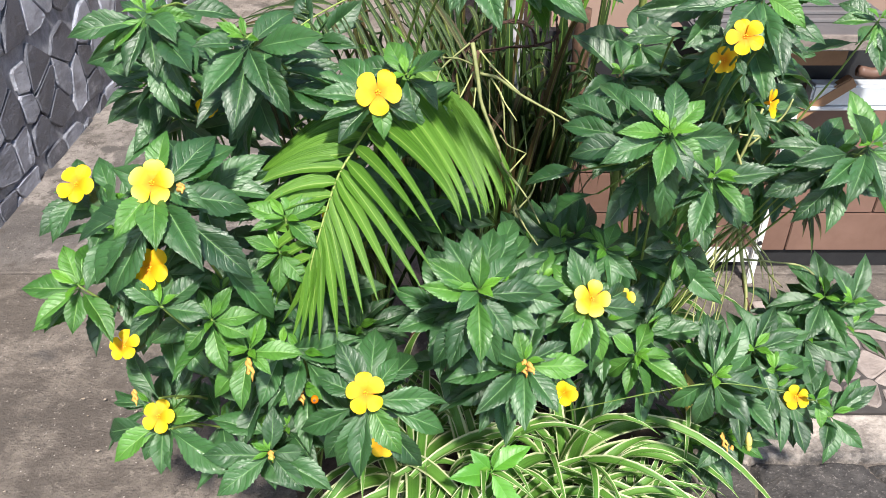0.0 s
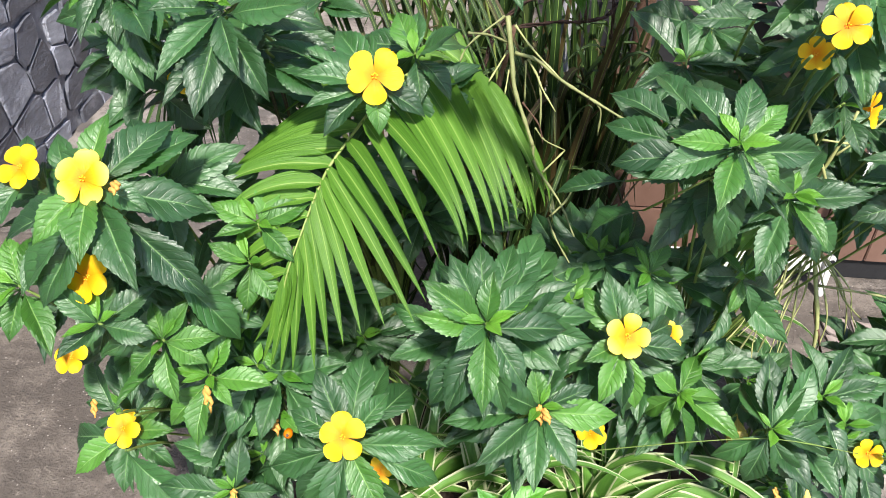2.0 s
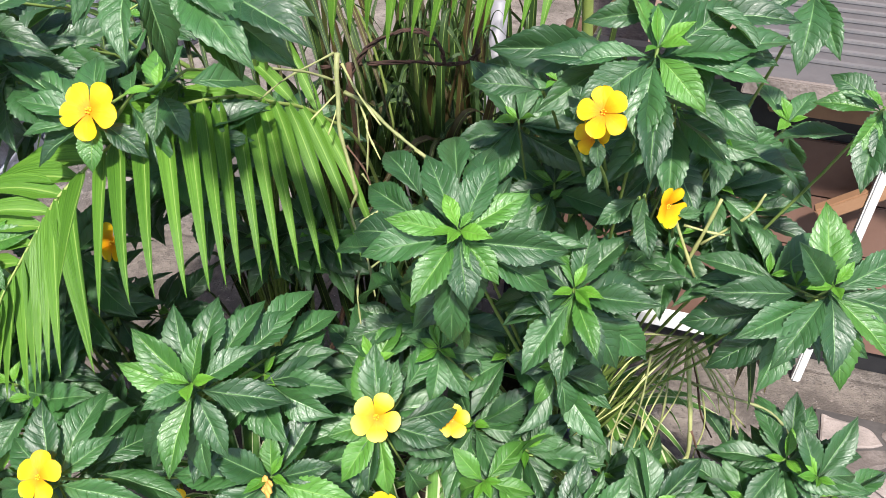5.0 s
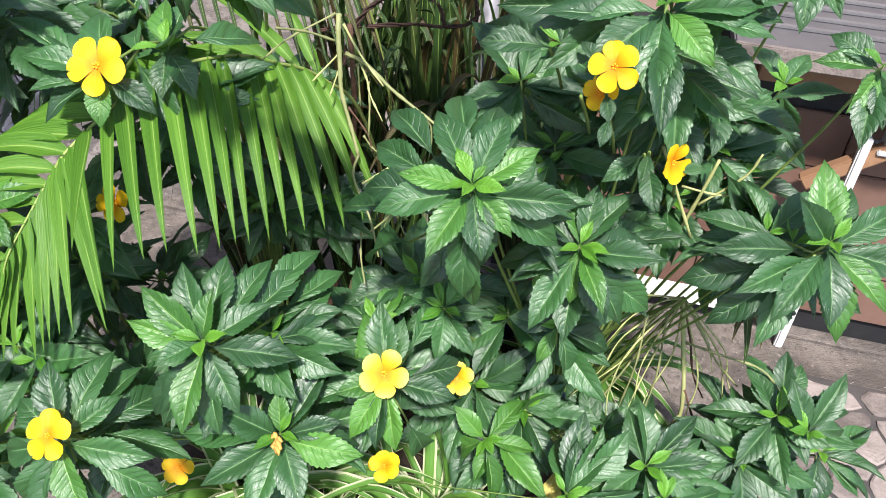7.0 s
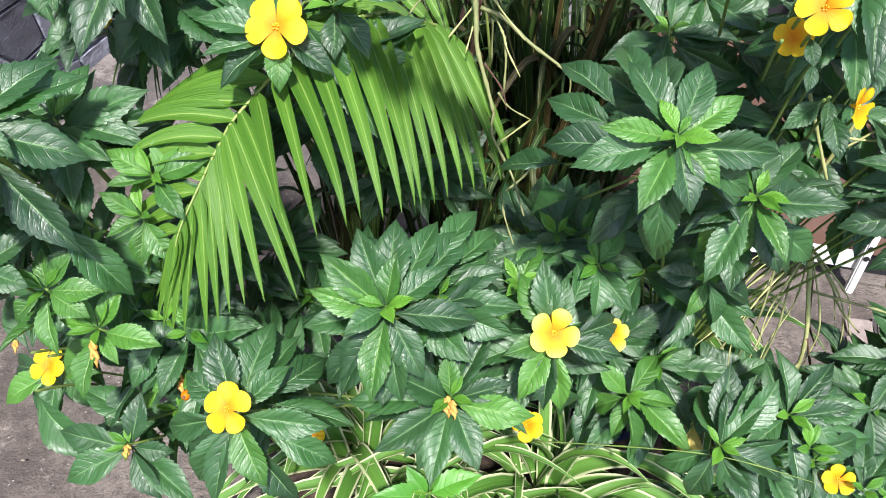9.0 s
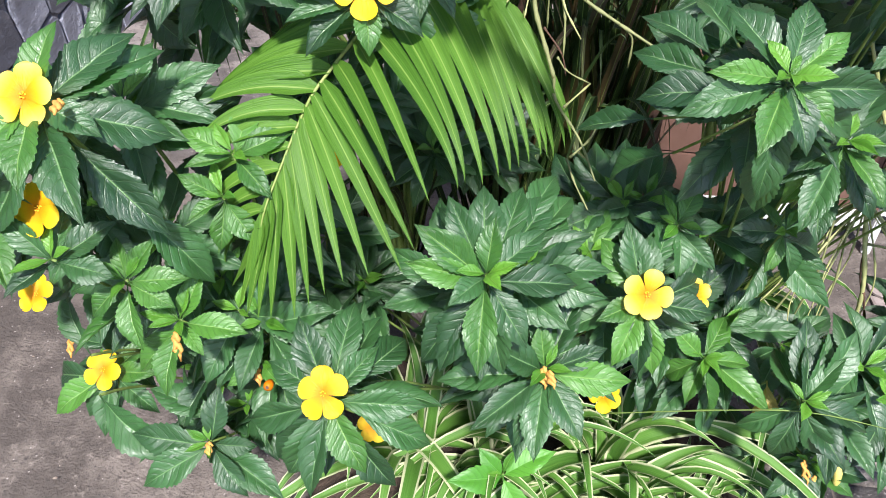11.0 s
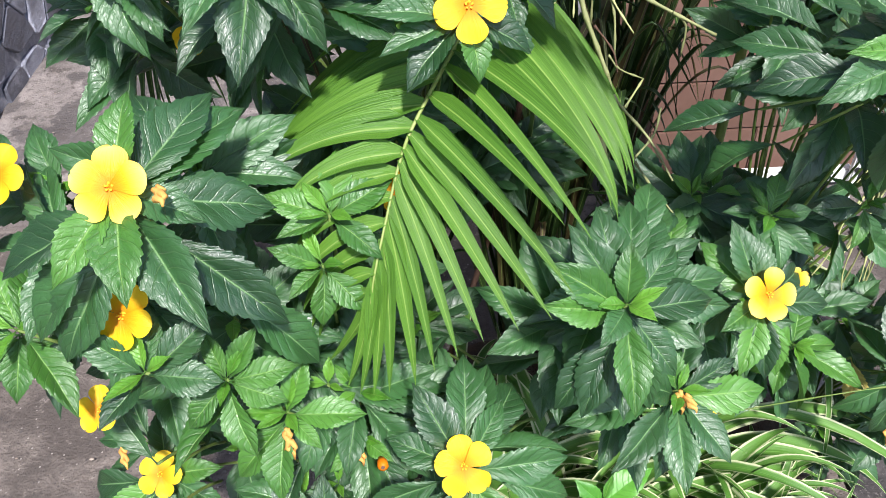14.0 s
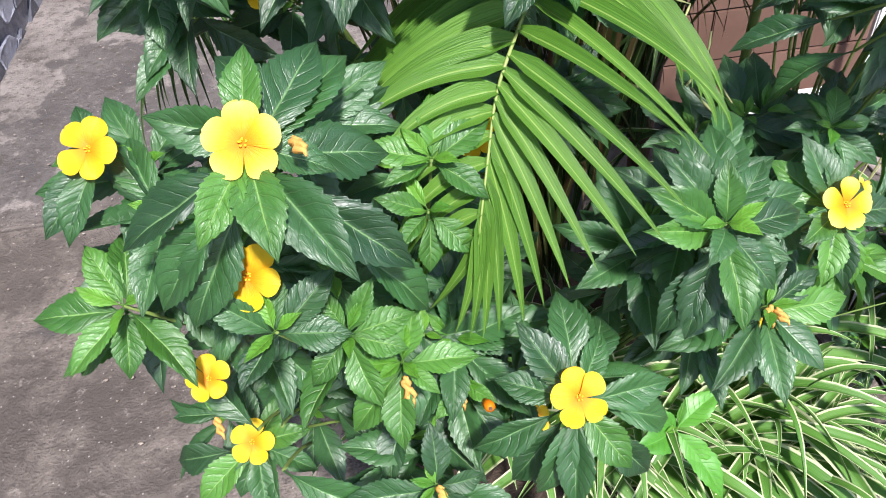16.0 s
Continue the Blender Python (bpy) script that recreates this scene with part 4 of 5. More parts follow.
shoot(middle, (0.098, 0.707, 0.540), [(65, 39, 0.088), (95, 30, 0.075), (22, 14, 0.062), (4, -4, 0.081), (-169, -3, 0.100), (-138, -14, 0.087), (-160, 44, 0.075), (-50, -24, 0.070), (-90, -26, 0.081), (-115, -45, 0.075), (30, -25, 0.085), (115, 55, 0.045)], ROOT[middle], 2, 3, "mature", 0.086, False, 9)
thicket(middle, (0.096, 0.691, 0.558), 1, 30)
shoot(middle, (0.182, 0.770, 0.582), [(63, -69, 0.159), (75, 16, 0.113), (45, -13, 0.093), (113, 48, 0.078), (85, 40, 0.062), (8, -14, 0.072), (-147, -4, 0.052), (-119, -39, 0.068), (-92, -50, 0.070), (-60, -62, 0.075), (130, 20, 0.075)], ROOT[middle], 2, 0, "mature", 0.074, False, 9)
thicket(middle, (0.182, 0.771, 0.583), 1, 32)
shoot(south, (0.275, 0.845, 0.431), [(174, 42, 0.056), (52, 8, 0.11), (12, -14, 0.062), (-56, -67, 0.086), (148, -55, 0.067)], ROOT[south], 3, 4, "fresh")
thicket(south, (0.275, 0.845, 0.431), 3, 34, 0.085, (0.05, 0.20))
shoot(south, (0.373, 0.798, 0.433), [(168, -48, 0.083), (-140, -77, 0.081), (-9, -58, 0.086), (-2, -20, 0.081), (100, 2, 0.085), (90, 39, 0.095), (67, 35, 0.087), (50, 33, 0.103), (25, -6, 0.09)], ROOT[south], 3, 4)
thicket(south, (0.373, 0.798, 0.433), 3, 36, 0.085, (0.05, 0.20))
shoot(east, (0.329, 0.898, 0.577), [(-177, -4, 0.053), (-121, -50, 0.047), (-15, -74, 0.069), (28, -33, 0.089), (60, 14, 0.049), (131, 19, 0.043)], ROOT[east], 3, 4)
thicket(east, (0.329, 0.898, 0.577), 1, 38)
shoot(south, (0.631, 0.959, 0.437), [(118, -26, 0.047), (55, 42, 0.091), (53, 19, 0.072), (27, -5, 0.052), (128, 46, 0.069)], ROOT[south], 3, 4)
thicket(south, (0.631, 0.959, 0.437), 3, 40, 0.085, (0.05, 0.20))
thicket(south, (0.568, 0.864, 0.32), 3, 60, 0.09, (0.04, 0.22))
shoot(south, (0.568, 0.864, 0.32), [(-73, -49, 0.042), (-19, -30, 0.038), (86, 29, 0.065), (55, 26, 0.059)], ROOT[south], 1, 3)
shoot(south, (0.481, 0.848, 0.395), [(66, 15, 0.08), (33, -10, 0.087), (-29, -66, 0.079)], ROOT[south], 3, 4)
thicket(south, (0.481, 0.848, 0.395), 3, 43, 0.085, (0.05, 0.20))
shoot(south, (0.445, 0.861, 0.247), [(-145, -28, 0.069), (-88, -44, 0.058), (-6, -7, 0.077), (-23, -21, 0.068)], ROOT[south], 2, 3)
thicket(south, (0.445, 0.861, 0.247), 3, 45, 0.085, (0.05, 0.20))
shoot(back, (-0.206, 0.804, 0.903), [(-119, -18, 0.085), (-66, -25, 0.074), (-95, -40, 0.096), (-146, 12, 0.060), (3, -5, 0.094), (-24, 19, 0.102), (170, 0, 0.06), (60, 15, 0.08), (-40, -50, 0.085), (-150, -30, 0.07)], ROOT[back], 2, 4, "mature", 0.094, False, 9)
thicket(back, (-0.202, 0.798, 0.909), 2, 47)
shoot(east, (0.514, 1.133, 0.773), [(130, 25, 0.062), (4, -10, 0.047), (57, -56, 0.1), (64, 26, 0.057)], ROOT[east], 3, 4)
shoot(east, (0.555, 0.922, 0.724), [(179, -30, 0.134), (-161, -44, 0.127), (164, 0, 0.123), (-171, -4, 0.104), (-143, -12, 0.098), (-122, -33, 0.089), (-59, -55, 0.089), (109, 46, 0.084), (-158, 52, 0.075), (35, 20, 0.085), (5, -10, 0.085), (-80, -40, 0.075), (70, 30, 0.07), (-25, -30, 0.08)], ROOT[east], 2, 4, "mature", 0.084, False, 9)
thicket(east, (0.554, 0.897, 0.741), 1, 50)
shoot(west, (-0.401, 0.762, 0.750), [(111, 26, 0.045), (173, -11, 0.038), (-122, -37, 0.067), (-140, -30, 0.069)], ROOT[west], 1, 0)
shoot(west, (-0.167, 0.693, 0.516), [(-138, -14, 0.039), (18, 1, 0.047), (-44, 4, 0.036)], ROOT[west], 4, 3)
thicket(west, (-0.167, 0.693, 0.516), 2, 53)
shoot(back, (0.061, 0.747, 1.0), [(-11, -60, 0.078), (-32, -22, 0.092), (-16, -9, 0.111), (-41, -47, 0.056), (-10, -57, 0.079), (-2, -32, 0.094), (-5, -3, 0.099)], ROOT[back], 0, 4)
shoot(back, (0.031, 0.742, 1.004), [(-125, -40, 0.059), (-71, -39, 0.075), (-21, -77, 0.075), (-116, -40, 0.06)], ROOT[back], 0, 4)
shoot(back, (-0.326, 0.86, 0.914), [(-170, -7, 0.091), (-148, -32, 0.054), (-130, -54, 0.023), (6, -7, 0.051), (-148, -24, 0.077), (-52, -9, 0.114), (-53, -39, 0.104), (-59, -58, 0.108), (-105, -39, 0.074)], ROOT[back], 3, 4)
thicket(back, (-0.326, 0.86, 0.914), 2, 57)

loose_leaf(east, (0.339, 0.944, 0.902), -175, -4, 0.114)
loose_leaf(east, (0.339, 0.943, 0.901), -140, -27, 0.09)
loose_leaf(east, (0.364, 0.943, 0.914), -94, -38, 0.087)
loose_leaf(east, (0.378, 0.948, 0.93), -62, -35, 0.077)
loose_leaf(east, (0.386, 0.949, 0.945), -26, -19, 0.068)
loose_leaf(east, (0.408, 0.953, 0.909), -6, -4, 0.053)
loose_leaf(east, (0.38, 0.945, 0.89), -24, -18, 0.089)
loose_leaf(east, (0.39, 0.933, 0.855), -24, -18, 0.057)
loose_leaf(east, (0.278, 0.927, 0.863), -178, -2, 0.063)
loose_leaf(east, (0.371, 0.894, 0.862), -66, -36, 0.068)
loose_leaf(east, (0.382, 0.94, 0.937), 151, 21, 0.037)
loose_leaf(east, (0.381, 0.944, 0.94), 61, 35, 0.036)
loose_leaf(east, (0.366, 0.953, 0.935), -168, -9, 0.067)
loose_leaf(east, (0.389, 0.974, 0.926), 4, 3, 0.085)

loose_leaf(east, (0.324, 0.871, 0.87), -159, -16, 0.041)
loose_leaf(east, (0.333, 0.861, 0.862), -68, -36, 0.026)
loose_leaf(east, (0.323, 0.881, 0.877), 144, 25, 0.025)
loose_leaf(east, (0.314, 0.857, 0.858), -154, -19, 0.039)
loose_leaf(east, (0.339, 0.846, 0.849), -94, -38, 0.026)

loose_leaf(east, (0.375, 0.908, 0.787), -144, -25, 0.045)
loose_leaf(east, (0.381, 0.9, 0.781), -69, -37, 0.045)
loose_leaf(east, (0.405, 0.9, 0.781), 11, 8, 0.026)
loose_leaf(east, (0.379, 0.91, 0.789), -97, -38, 0.035)

loose_leaf(back, (-0.178, 0.838, 0.862), 2, -20, 0.071)
loose_leaf(back, (-0.171, 0.820, 0.844), -34, -8, 0.074)
loose_leaf(back, (-0.179, 0.834, 0.849), -146, -45, 0.091)
loose_leaf(back, (-0.319, 0.871, 0.886), -54, -7, 0.100)
loose_leaf(back, (-0.303, 0.839, 0.859), -55, -34, 0.055)

loose_leaf(west, (-0.346, 0.692, 0.494), 130, 31, 0.079)
loose_leaf(west, (-0.326, 0.692, 0.494), 61, 35, 0.049)
loose_leaf(west, (-0.206, 0.658, 0.467), 170, 8, 0.078)
loose_leaf(west, (-0.329, 0.663, 0.471), -24, -18, 0.106)
loose_leaf(west, (-0.156, 0.727, 0.522), 7, 5, 0.092)
loose_leaf(west, (-0.216, 0.695, 0.496), -116, -35, 0.072)

# the big-leaved tops before the counter
shoot(east, (0.365, 0.9, 0.925), [(179, -6, 0.104), (-149, -26, 0.105), (-91, -40, 0.075), (-81, -39, 0.098), (-34, -27, 0.06), (14, 3, 0.078), (24, 9, 0.115), (5, -3, 0.088), (117, 25, 0.074), (75, 27, 0.077), (50, 21, 0.088)], ROOT[east], 2, 4)
shoot(east, (0.391, 0.97, 0.852), [(-7, -11, 0.077), (-34, -27, 0.068), (-84, -39, 0.09), (-127, -34, 0.093), (-159, -20, 0.086)], ROOT[east], 3, 3)
shoot(east, (0.560, 1.0, 0.861), [(171, -1, 0.056), (-125, -35, 0.05), (-99, -39, 0.074), (142, 16, 0.056), (-81, -39, 0.056)], ROOT[east], 2, 3)
shoot(east, (0.487, 1.05, 0.943), [(-93, -40, 0.079), (-62, -37, 0.068), (-150, -25, 0.053), (148, 13, 0.05), (7, -2, 0.05)], ROOT[east], 0, 2)
thicket(east, (0.54, 0.97, 0.68), 2, 73, 0.03, (0.0, 0.03))
thicket(east, (0.50, 1.08, 0.62), 2, 71, 0.05, (0.0, 0.05))
thicket(east, (0.40, 1.05, 0.76), 2, 72, 0.05, (0.0, 0.05))
for k, at in enumerate([(0.57, 0.95, 0.38), (0.54, 0.93, 0.31), (0.60, 0.97, 0.36), (0.61, 0.98, 0.42)]):
    thicket(south, at, 1, 60 + k, 0.02, (0.0, 0.02))
for k, at in enumerate([(0.33, 1.10, 0.74), (0.40, 1.12, 0.66), (0.46, 1.10, 0.70), (0.29, 1.08, 0.78), (0.38, 1.10, 0.80), (0.24, 1.05, 0.70)]):
    thicket(east, at, 1, 80 + k, 0.03, (0.0, 0.03))

for k, at in enumerate([(0.26, 1.02, 0.78), (0.3, 1.04, 0.7), (0.42, 1.08, 0.64), (0.35, 1.06, 0.64), (0.29, 1.06, 0.82), (0.28, 1.02, 0.68), (0.47, 1.1, 0.68)]):
    thicket(east, at, 1, 90 + k, 0.02, (0.0, 0.02))
for k, at in enumerate([(-0.31, 0.97, 0.73), (-0.26, 0.98, 0.73), (-0.36, 0.95, 0.76), (-0.4, 0.97, 0.78), (-0.16, 1.02, 0.83), (-0.21, 1.0, 0.8)]):
    thicket(back, at, 1, 110 + k, 0.02, (0.0, 0.02))
# shoots round the pale flower
shoot(east, (0.214, 0.86, 0.6), [(-147, -26, 0.046), (164, 4, 0.042), (111, 26, 0.044), (63, 25, 0.05), (8, -2, 0.046), (-38, -28, 0.057), (-83, -39, 0.054)], ROOT[east], 2, 4)
shoot(middle, (0.136, 0.88, 0.536), [(153, 10, 0.083), (-115, -37, 0.047), (-173, -11, 0.107), (-158, -21, 0.1), (76, 27, 0.066), (126, 22, 0.088), (65, 25, 0.081)], ROOT[middle], 2, 4)
shoot(middle, (0.047, 0.86, 0.512), [(164, 4, 0.061), (-14, -16, 0.046), (-107, -38, 0.042), (-150, -25, 0.057), (63, 25, 0.05)], ROOT[middle], 2, 4)

# growth that fills the side leaning over the concrete
for k, at in enumerate([(-0.355, 0.72, 0.72), (-0.34, 0.74, 0.66), (-0.385, 0.75, 0.64), (-0.33, 0.72, 0.60), (-0.37, 0.77, 0.72)]):
    thicket(west, at, 1, 130 + k, 0.015, (0.0, 0.03), 8)

# inner growth between the leading shoots
for shrub, at, count in [(east, (0.26, 0.95, 0.56), 1), (east, (0.14, 0.93, 0.60), 2), (middle, (0.09, 0.95, 0.58), 1), (middle, (-0.13, 0.90, 0.42), 3), (west, (-0.29, 0.90, 0.46), 2), (west, (-0.40, 0.78, 0.42), 1), (west, (-0.34, 0.80, 0.45), 1), (middle, (0.06, 0.86, 0.44), 3), (south, (0.30, 0.90, 0.42), 2), (back, (-0.10, 1.00, 0.60), 3), (back, (-0.21, 0.98, 0.62), 3), (back, (0.01, 1.04, 0.54), 2), (back, (-0.06, 1.06, 0.72), 2), (west, (-0.16, 0.88, 0.52), 2)]:
    thicket(shrub, at, count, count * 31 + int(at[0] * 100), 0.06, (0.0, 0.07))

# spent flowers
wilted(middle, (0.096, 0.700, 0.548))
wilted(middle, (0.101, 0.698, 0.546), 0.016, -20)
wilted(west, (-0.2, 0.622, 0.478), 0.014, -10)
wilted(west, (-0.212, 0.640, 0.604), 0.026)
wilted(west, (-0.172, 0.688, 0.514), 0.022)
wilted(west, (-0.248, 0.648, 0.816), 0.02, 5)
wilted(west, (-0.39, 0.722, 0.478), 0.02, -30)
wilted(south, (0.432, 0.85, 0.262), 0.03, -50)
wilted(south, (0.452, 0.848, 0.235), 0.02, -80)
bm = tube([(-0.152, 0.672, 0.515), (-0.150, 0.664, 0.521), (-0.149, 0.659, 0.524), (-0.149, 0.657, 0.525)], [0.0026, 0.0045, 0.0046, 0.0018], 9)
part("closed_flower", bm, PETAL, west, "half-closed orange flower", True)
FADED = plain("faded_leaf", (0.50, 0.42, 0.10), (0.66, 0.55, 0.16), 60.0, 0.6)
bm = tube([(0.474, 0.852, 0.262), (0.476, 0.849, 0.25), (0.478, 0.846, 0.235), (0.479, 0.844, 0.222)], [0.002, 0.0055, 0.0048, 0.0008], 7)
part("yellowing_leaf", bm, FADED, south, "rolled yellow dying leaf", True)

faded = part("twig", tube(bezier((0.37, 0.92, 0.30), (0.365, 0.90, 0.34), (0.36, 0.87, 0.37), (0.357, 0.862, 0.385), 5), 0.0016, 5), STEM, south, smooth=True)
OLD = leaf_material("old_leaf", (0.30, 0.26, 0.03), (0.52, 0.40, 0.06), (0.55, 0.48, 0.15))
old = leaf_mesh("yellow_leaf", 0.24, 0.05, 0.3, 0.02, 77)
piece("yellow_leaf", old, OLD, faded, Matrix.Translation((0.357, 0.862, 0.385)) @ along(heading(-85, -50), FACE) @ Matrix.Diagonal((0.06, 0.062, 0.06, 1)), "yellowing old leaf", True)
throat = bmesh.new()
bmesh.ops.create_cone(throat, segments=10, radius1=0.0016, radius2=0.0016, depth=0.0006, cap_ends=True, matrix=Matrix.Translation((-0.149, 0.6568, 0.5252)) @ along((0, 0.55, 0.83), Vector((0, -0.83, 0.55))))
part("flower_throat", throat, BARK, west, "dark open throat of a closed flower")

# bare twigs of the low and tall shrubs
def twig(shrub, points, r0, r1, mat=None):
    line = through_points(points, 5)
    n = len(line) - 1
    return part("twig", tube(line, [r0 + (r1 - r0) * i / n + (0.0006 if i % 4 == 0 else 0) for i in range(n + 1)], 6), mat or TWIG, shrub, smooth=True)


knot = (0.470, 1.060, 0.512)
twig(east, [(0.34, 1.10, 0.0), (0.36, 1.13, 0.3), knot], 0.0040, 0.0033, STEM)
twig(east, [knot, (0.482, 1.045, 0.46), (0.497, 1.03, 0.40), (0.506, 1.03, 0.34), (0.50, 1.02, 0.29)], 0.0030, 0.0024, STRAW)
twig(east, [(0.484, 1.045, 0.455), (0.53, 1.03, 0.46), (0.58, 1.03, 0.45), (0.615, 1.02, 0.42)], 0.0017, 0.0012)
twig(east, [knot, (0.50, 1.04, 0.48), (0.53, 1.05, 0.43), (0.565, 1.05, 0.395)], 0.0019, 0.0012)
twig(east, [knot, (0.495, 1.07, 0.44), (0.515, 1.08, 0.37), (0.54, 1.09, 0.32)], 0.0017, 0.0011, BARK)
twig(east, [(0.500, 1.028, 0.39), (0.525, 1.04, 0.33), (0.55, 1.06, 0.28)], 0.0016, 0.0009, BARK)
twig(east, [knot, (0.445, 1.05, 0.45), (0.415, 1.03, 0.38), (0.39, 1.02, 0.31)], 0.0016, 0.0011)
twig(east, [(0.43, 1.03, 0.50), (0.432, 1.02, 0.42), (0.425, 1.02, 0.33)], 0.0014, 0.0009)
twig(east, [(0.455, 1.05, 0.49), (0.462, 1.03, 0.40), (0.455, 1.02, 0.31)], 0.0014, 0.0009)
for end in [(0.39, 1.0, 0.47), (0.38, 0.99, 0.40), (0.41, 0.99, 0.35), (0.43, 0.99, 0.32), (0.44, 1.0, 0.38), (0.455, 1.01, 0.30), (0.53, 1.05, 0.41), (0.58, 1.05, 0.35), (0.56, 1.06, 0.30), (0.40, 1.03, 0.50), (0.36, 1.0, 0.36), (0.53, 1.03, 0.29)]:
    end = Vector(end)
    half = Vector(knot).lerp(end, 0.5) + Vector((chance.uniform(-0.02, 0.02), chance.uniform(-0.01, 0.02), chance.uniform(0.0, 0.03)))
    low = half.lerp(end, 0.55) + Vector((chance.uniform(-0.012, 0.012), 0, chance.uniform(-0.008, 0.012)))
    twig(east, [knot, half, low, end], 0.0012, 0.0006, STRAW)
for tip in [(0.508, 0.93, 0.57), (0.528, 0.93, 0.54), (0.54, 0.94, 0.56), (0.518, 0.94, 0.60)]:
    piece("withered_blade", blade_mesh("withered_blade", bezier((0.512, 0.955, 0.63), (0.512, 0.95, 0.61), Vector(tip) + Vector((0, 0.005, 0.03)), tip, 8), 0.0055, 0.5), REED, east, Matrix(), "narrow withered yellow-green leaf", True)
twig(south, [(0.506, 1.03, 0.34), (0.47, 1.00, 0.28), (0.43, 0.98, 0.22)], 0.0019, 0.0011)
twig(south, [(0.18, 0.83, 0.33), (0.30, 0.80, 0.40), (0.38, 0.79, 0.425), (0.48, 0.80, 0.40)], 0.0007, 0.0005, STEM)
twig(east, [(0.44, 1.06, 0.60), (0.45, 1.05, 0.66), (0.46, 1.05, 0.715)], 0.0022, 0.0018, STRAW)
twig(east, [(0.452, 1.05, 0.655), (0.49, 1.05, 0.70), (0.50, 1.05, 0.73)], 0.0015, 0.0012, STRAW)
twig(east, [(0.40, 1.05, 0.72), (0.425, 1.05, 0.67), (0.455, 1.05, 0.61)], 0.0020, 0.0017, STRAW)
twig(east, [(0.43, 1.05, 0.675), (0.47, 1.05, 0.672), (0.51, 1.05, 0.68)], 0.0014, 0.0011, STRAW)
# old gnarled branches behind the frond
VINE = plain("dark_vine_bark", (0.022, 0.012, 0.010), (0.10, 0.052, 0.038), 90.0, 0.9, 1.0, 0.004)


def vine(shrub, points, r, strands=3):
    """Thin strands twisted round one another."""
    line = through_points(points, 9)
    for k in range(strands):
        wound = []
        for i, p in enumerate(line):
            a = i * 0.55 + k * math.tau / strands
            wound.append(p + Vector((math.cos(a), math.sin(a), math.sin(a * 0.7 + k))) * r * 0.75)
        part("twig", tube(wound, [r * (0.62 + 0.2 * math.sin(i * 1.9 + k)) for i in range(len(wound))], 6), VINE, shrub, "dark gnarled vine strand", True)


twig(back, [(-0.12, 1.12, 0.0), (-0.02, 1.16, 0.35), (0.02, 1.13, 0.62), (0.048, 1.05, 0.80)], 0.0045, 0.0032, BARK)
vine(back, [(0.012, 1.12, 0.716), (0.022, 1.12, 0.755), (0.043, 1.12, 0.790), (0.071, 1.12, 0.810), (0.094, 1.12, 0.819), (0.118, 1.12, 0.817), (0.131, 1.12, 0.804), (0.136, 1.12, 0.786)], 0.0022)
vine(back, [(-0.030, 1.135, 0.748), (0.034, 1.135, 0.763), (0.095, 1.135, 0.775), (0.126, 1.135, 0.777), (0.160, 1.135, 0.785), (0.172, 1.14, 0.80)], 0.0021)
vine(back, [(0.165, 1.14, 0.82), (0.170, 1.14, 0.79), (0.172, 1.15, 0.75)], 0.0018, 2)
# pale twigs that hang from them
twig(back, [(0.051, 1.030, 0.776), (0.076, 1.022, 0.772), (0.106, 1.015, 0.752), (0.139, 1.008, 0.735), (0.183, 1.000, 0.713)], 0.0025, 0.0014, TWIG)
twig(back, [(0.139, 1.005, 0.736), (0.154, 1.007, 0.721), (0.155, 1.010, 0.686)], 0.0013, 0.0009, TWIG)
twig(back, [(0.049, 1.030, 0.809), (0.072, 1.015, 0.786), (0.103, 1.000, 0.761)], 0.0013, 0.0010, STRAW)
twig(back, [(0.040, 1.040, 0.815), (0.043, 1.029, 0.800), (0.048, 1.018, 0.771), (0.053, 1.007, 0.742), (0.067, 0.996, 0.708), (0.079, 0.985, 0.680)], 0.0033, 0.0019, TWIG)
twig(back, [(0.079, 0.985, 0.680), (0.083, 0.957, 0.670), (0.111, 0.928, 0.644), (0.131, 0.900, 0.614)], 0.0017, 0.0010, TWIG)
twig(back, [(0.101, 0.930, 0.617), (0.111, 0.900, 0.609), (0.126, 0.870, 0.599)], 0.0012, 0.0008, TWIG)
twig(back, [(0.092, 0.960, 0.661), (0.118, 1.000, 0.669)], 0.0012, 0.0008, STRAW)
twig(back, [(0.105, 0.950, 0.606), (0.125, 0.960, 0.628), (0.131, 0.970, 0.653)], 0.0013, 0.0010, TWIG)
twig(back, [(0.066, 1.030, 0.770), (0.078, 1.020, 0.754), (0.085, 1.010, 0.742), (0.102, 1.000, 0.719)], 0.0014, 0.0008, STRAW)
twig(back, [(0.079, 1.020, 0.753), (0.084, 1.010, 0.732), (0.086, 1.000, 0.697)], 0.0015, 0.0009, TWIG)
twig(back, [(0.042, 1.040, 0.774), (0.023, 1.000, 0.753)], 0.0012, 0.0008, STRAW)
twig(back, [(0.036, 1.040, 0.815), (-0.000, 0.995, 0.799), (-0.009, 0.950, 0.793)], 0.0012, 0.0007, TWIG)
twig(back, [(-0.000, 0.970, 0.821), (0.021, 1.000, 0.808), (0.042, 1.030, 0.788)], 0.0011, 0.0014, TWIG)
twig(back, [(0.064, 1.030, 0.767), (0.066, 1.030, 0.714)], 0.0012, 0.0008, TWIG)
twig(back, [(0.080, 1.000, 0.697), (0.093, 1.000, 0.681), (0.118, 1.000, 0.669)], 0.0011, 0.0007, TWIG)
twig(back, [(0.045, 1.020, 0.759), (0.042, 1.000, 0.738)], 0.0010, 0.0006, STRAW)
twig(back, [(0.063, 1.000, 0.729), (0.084, 1.000, 0.701), (0.091, 1.000, 0.676)], 0.0011, 0.0007, BARK)


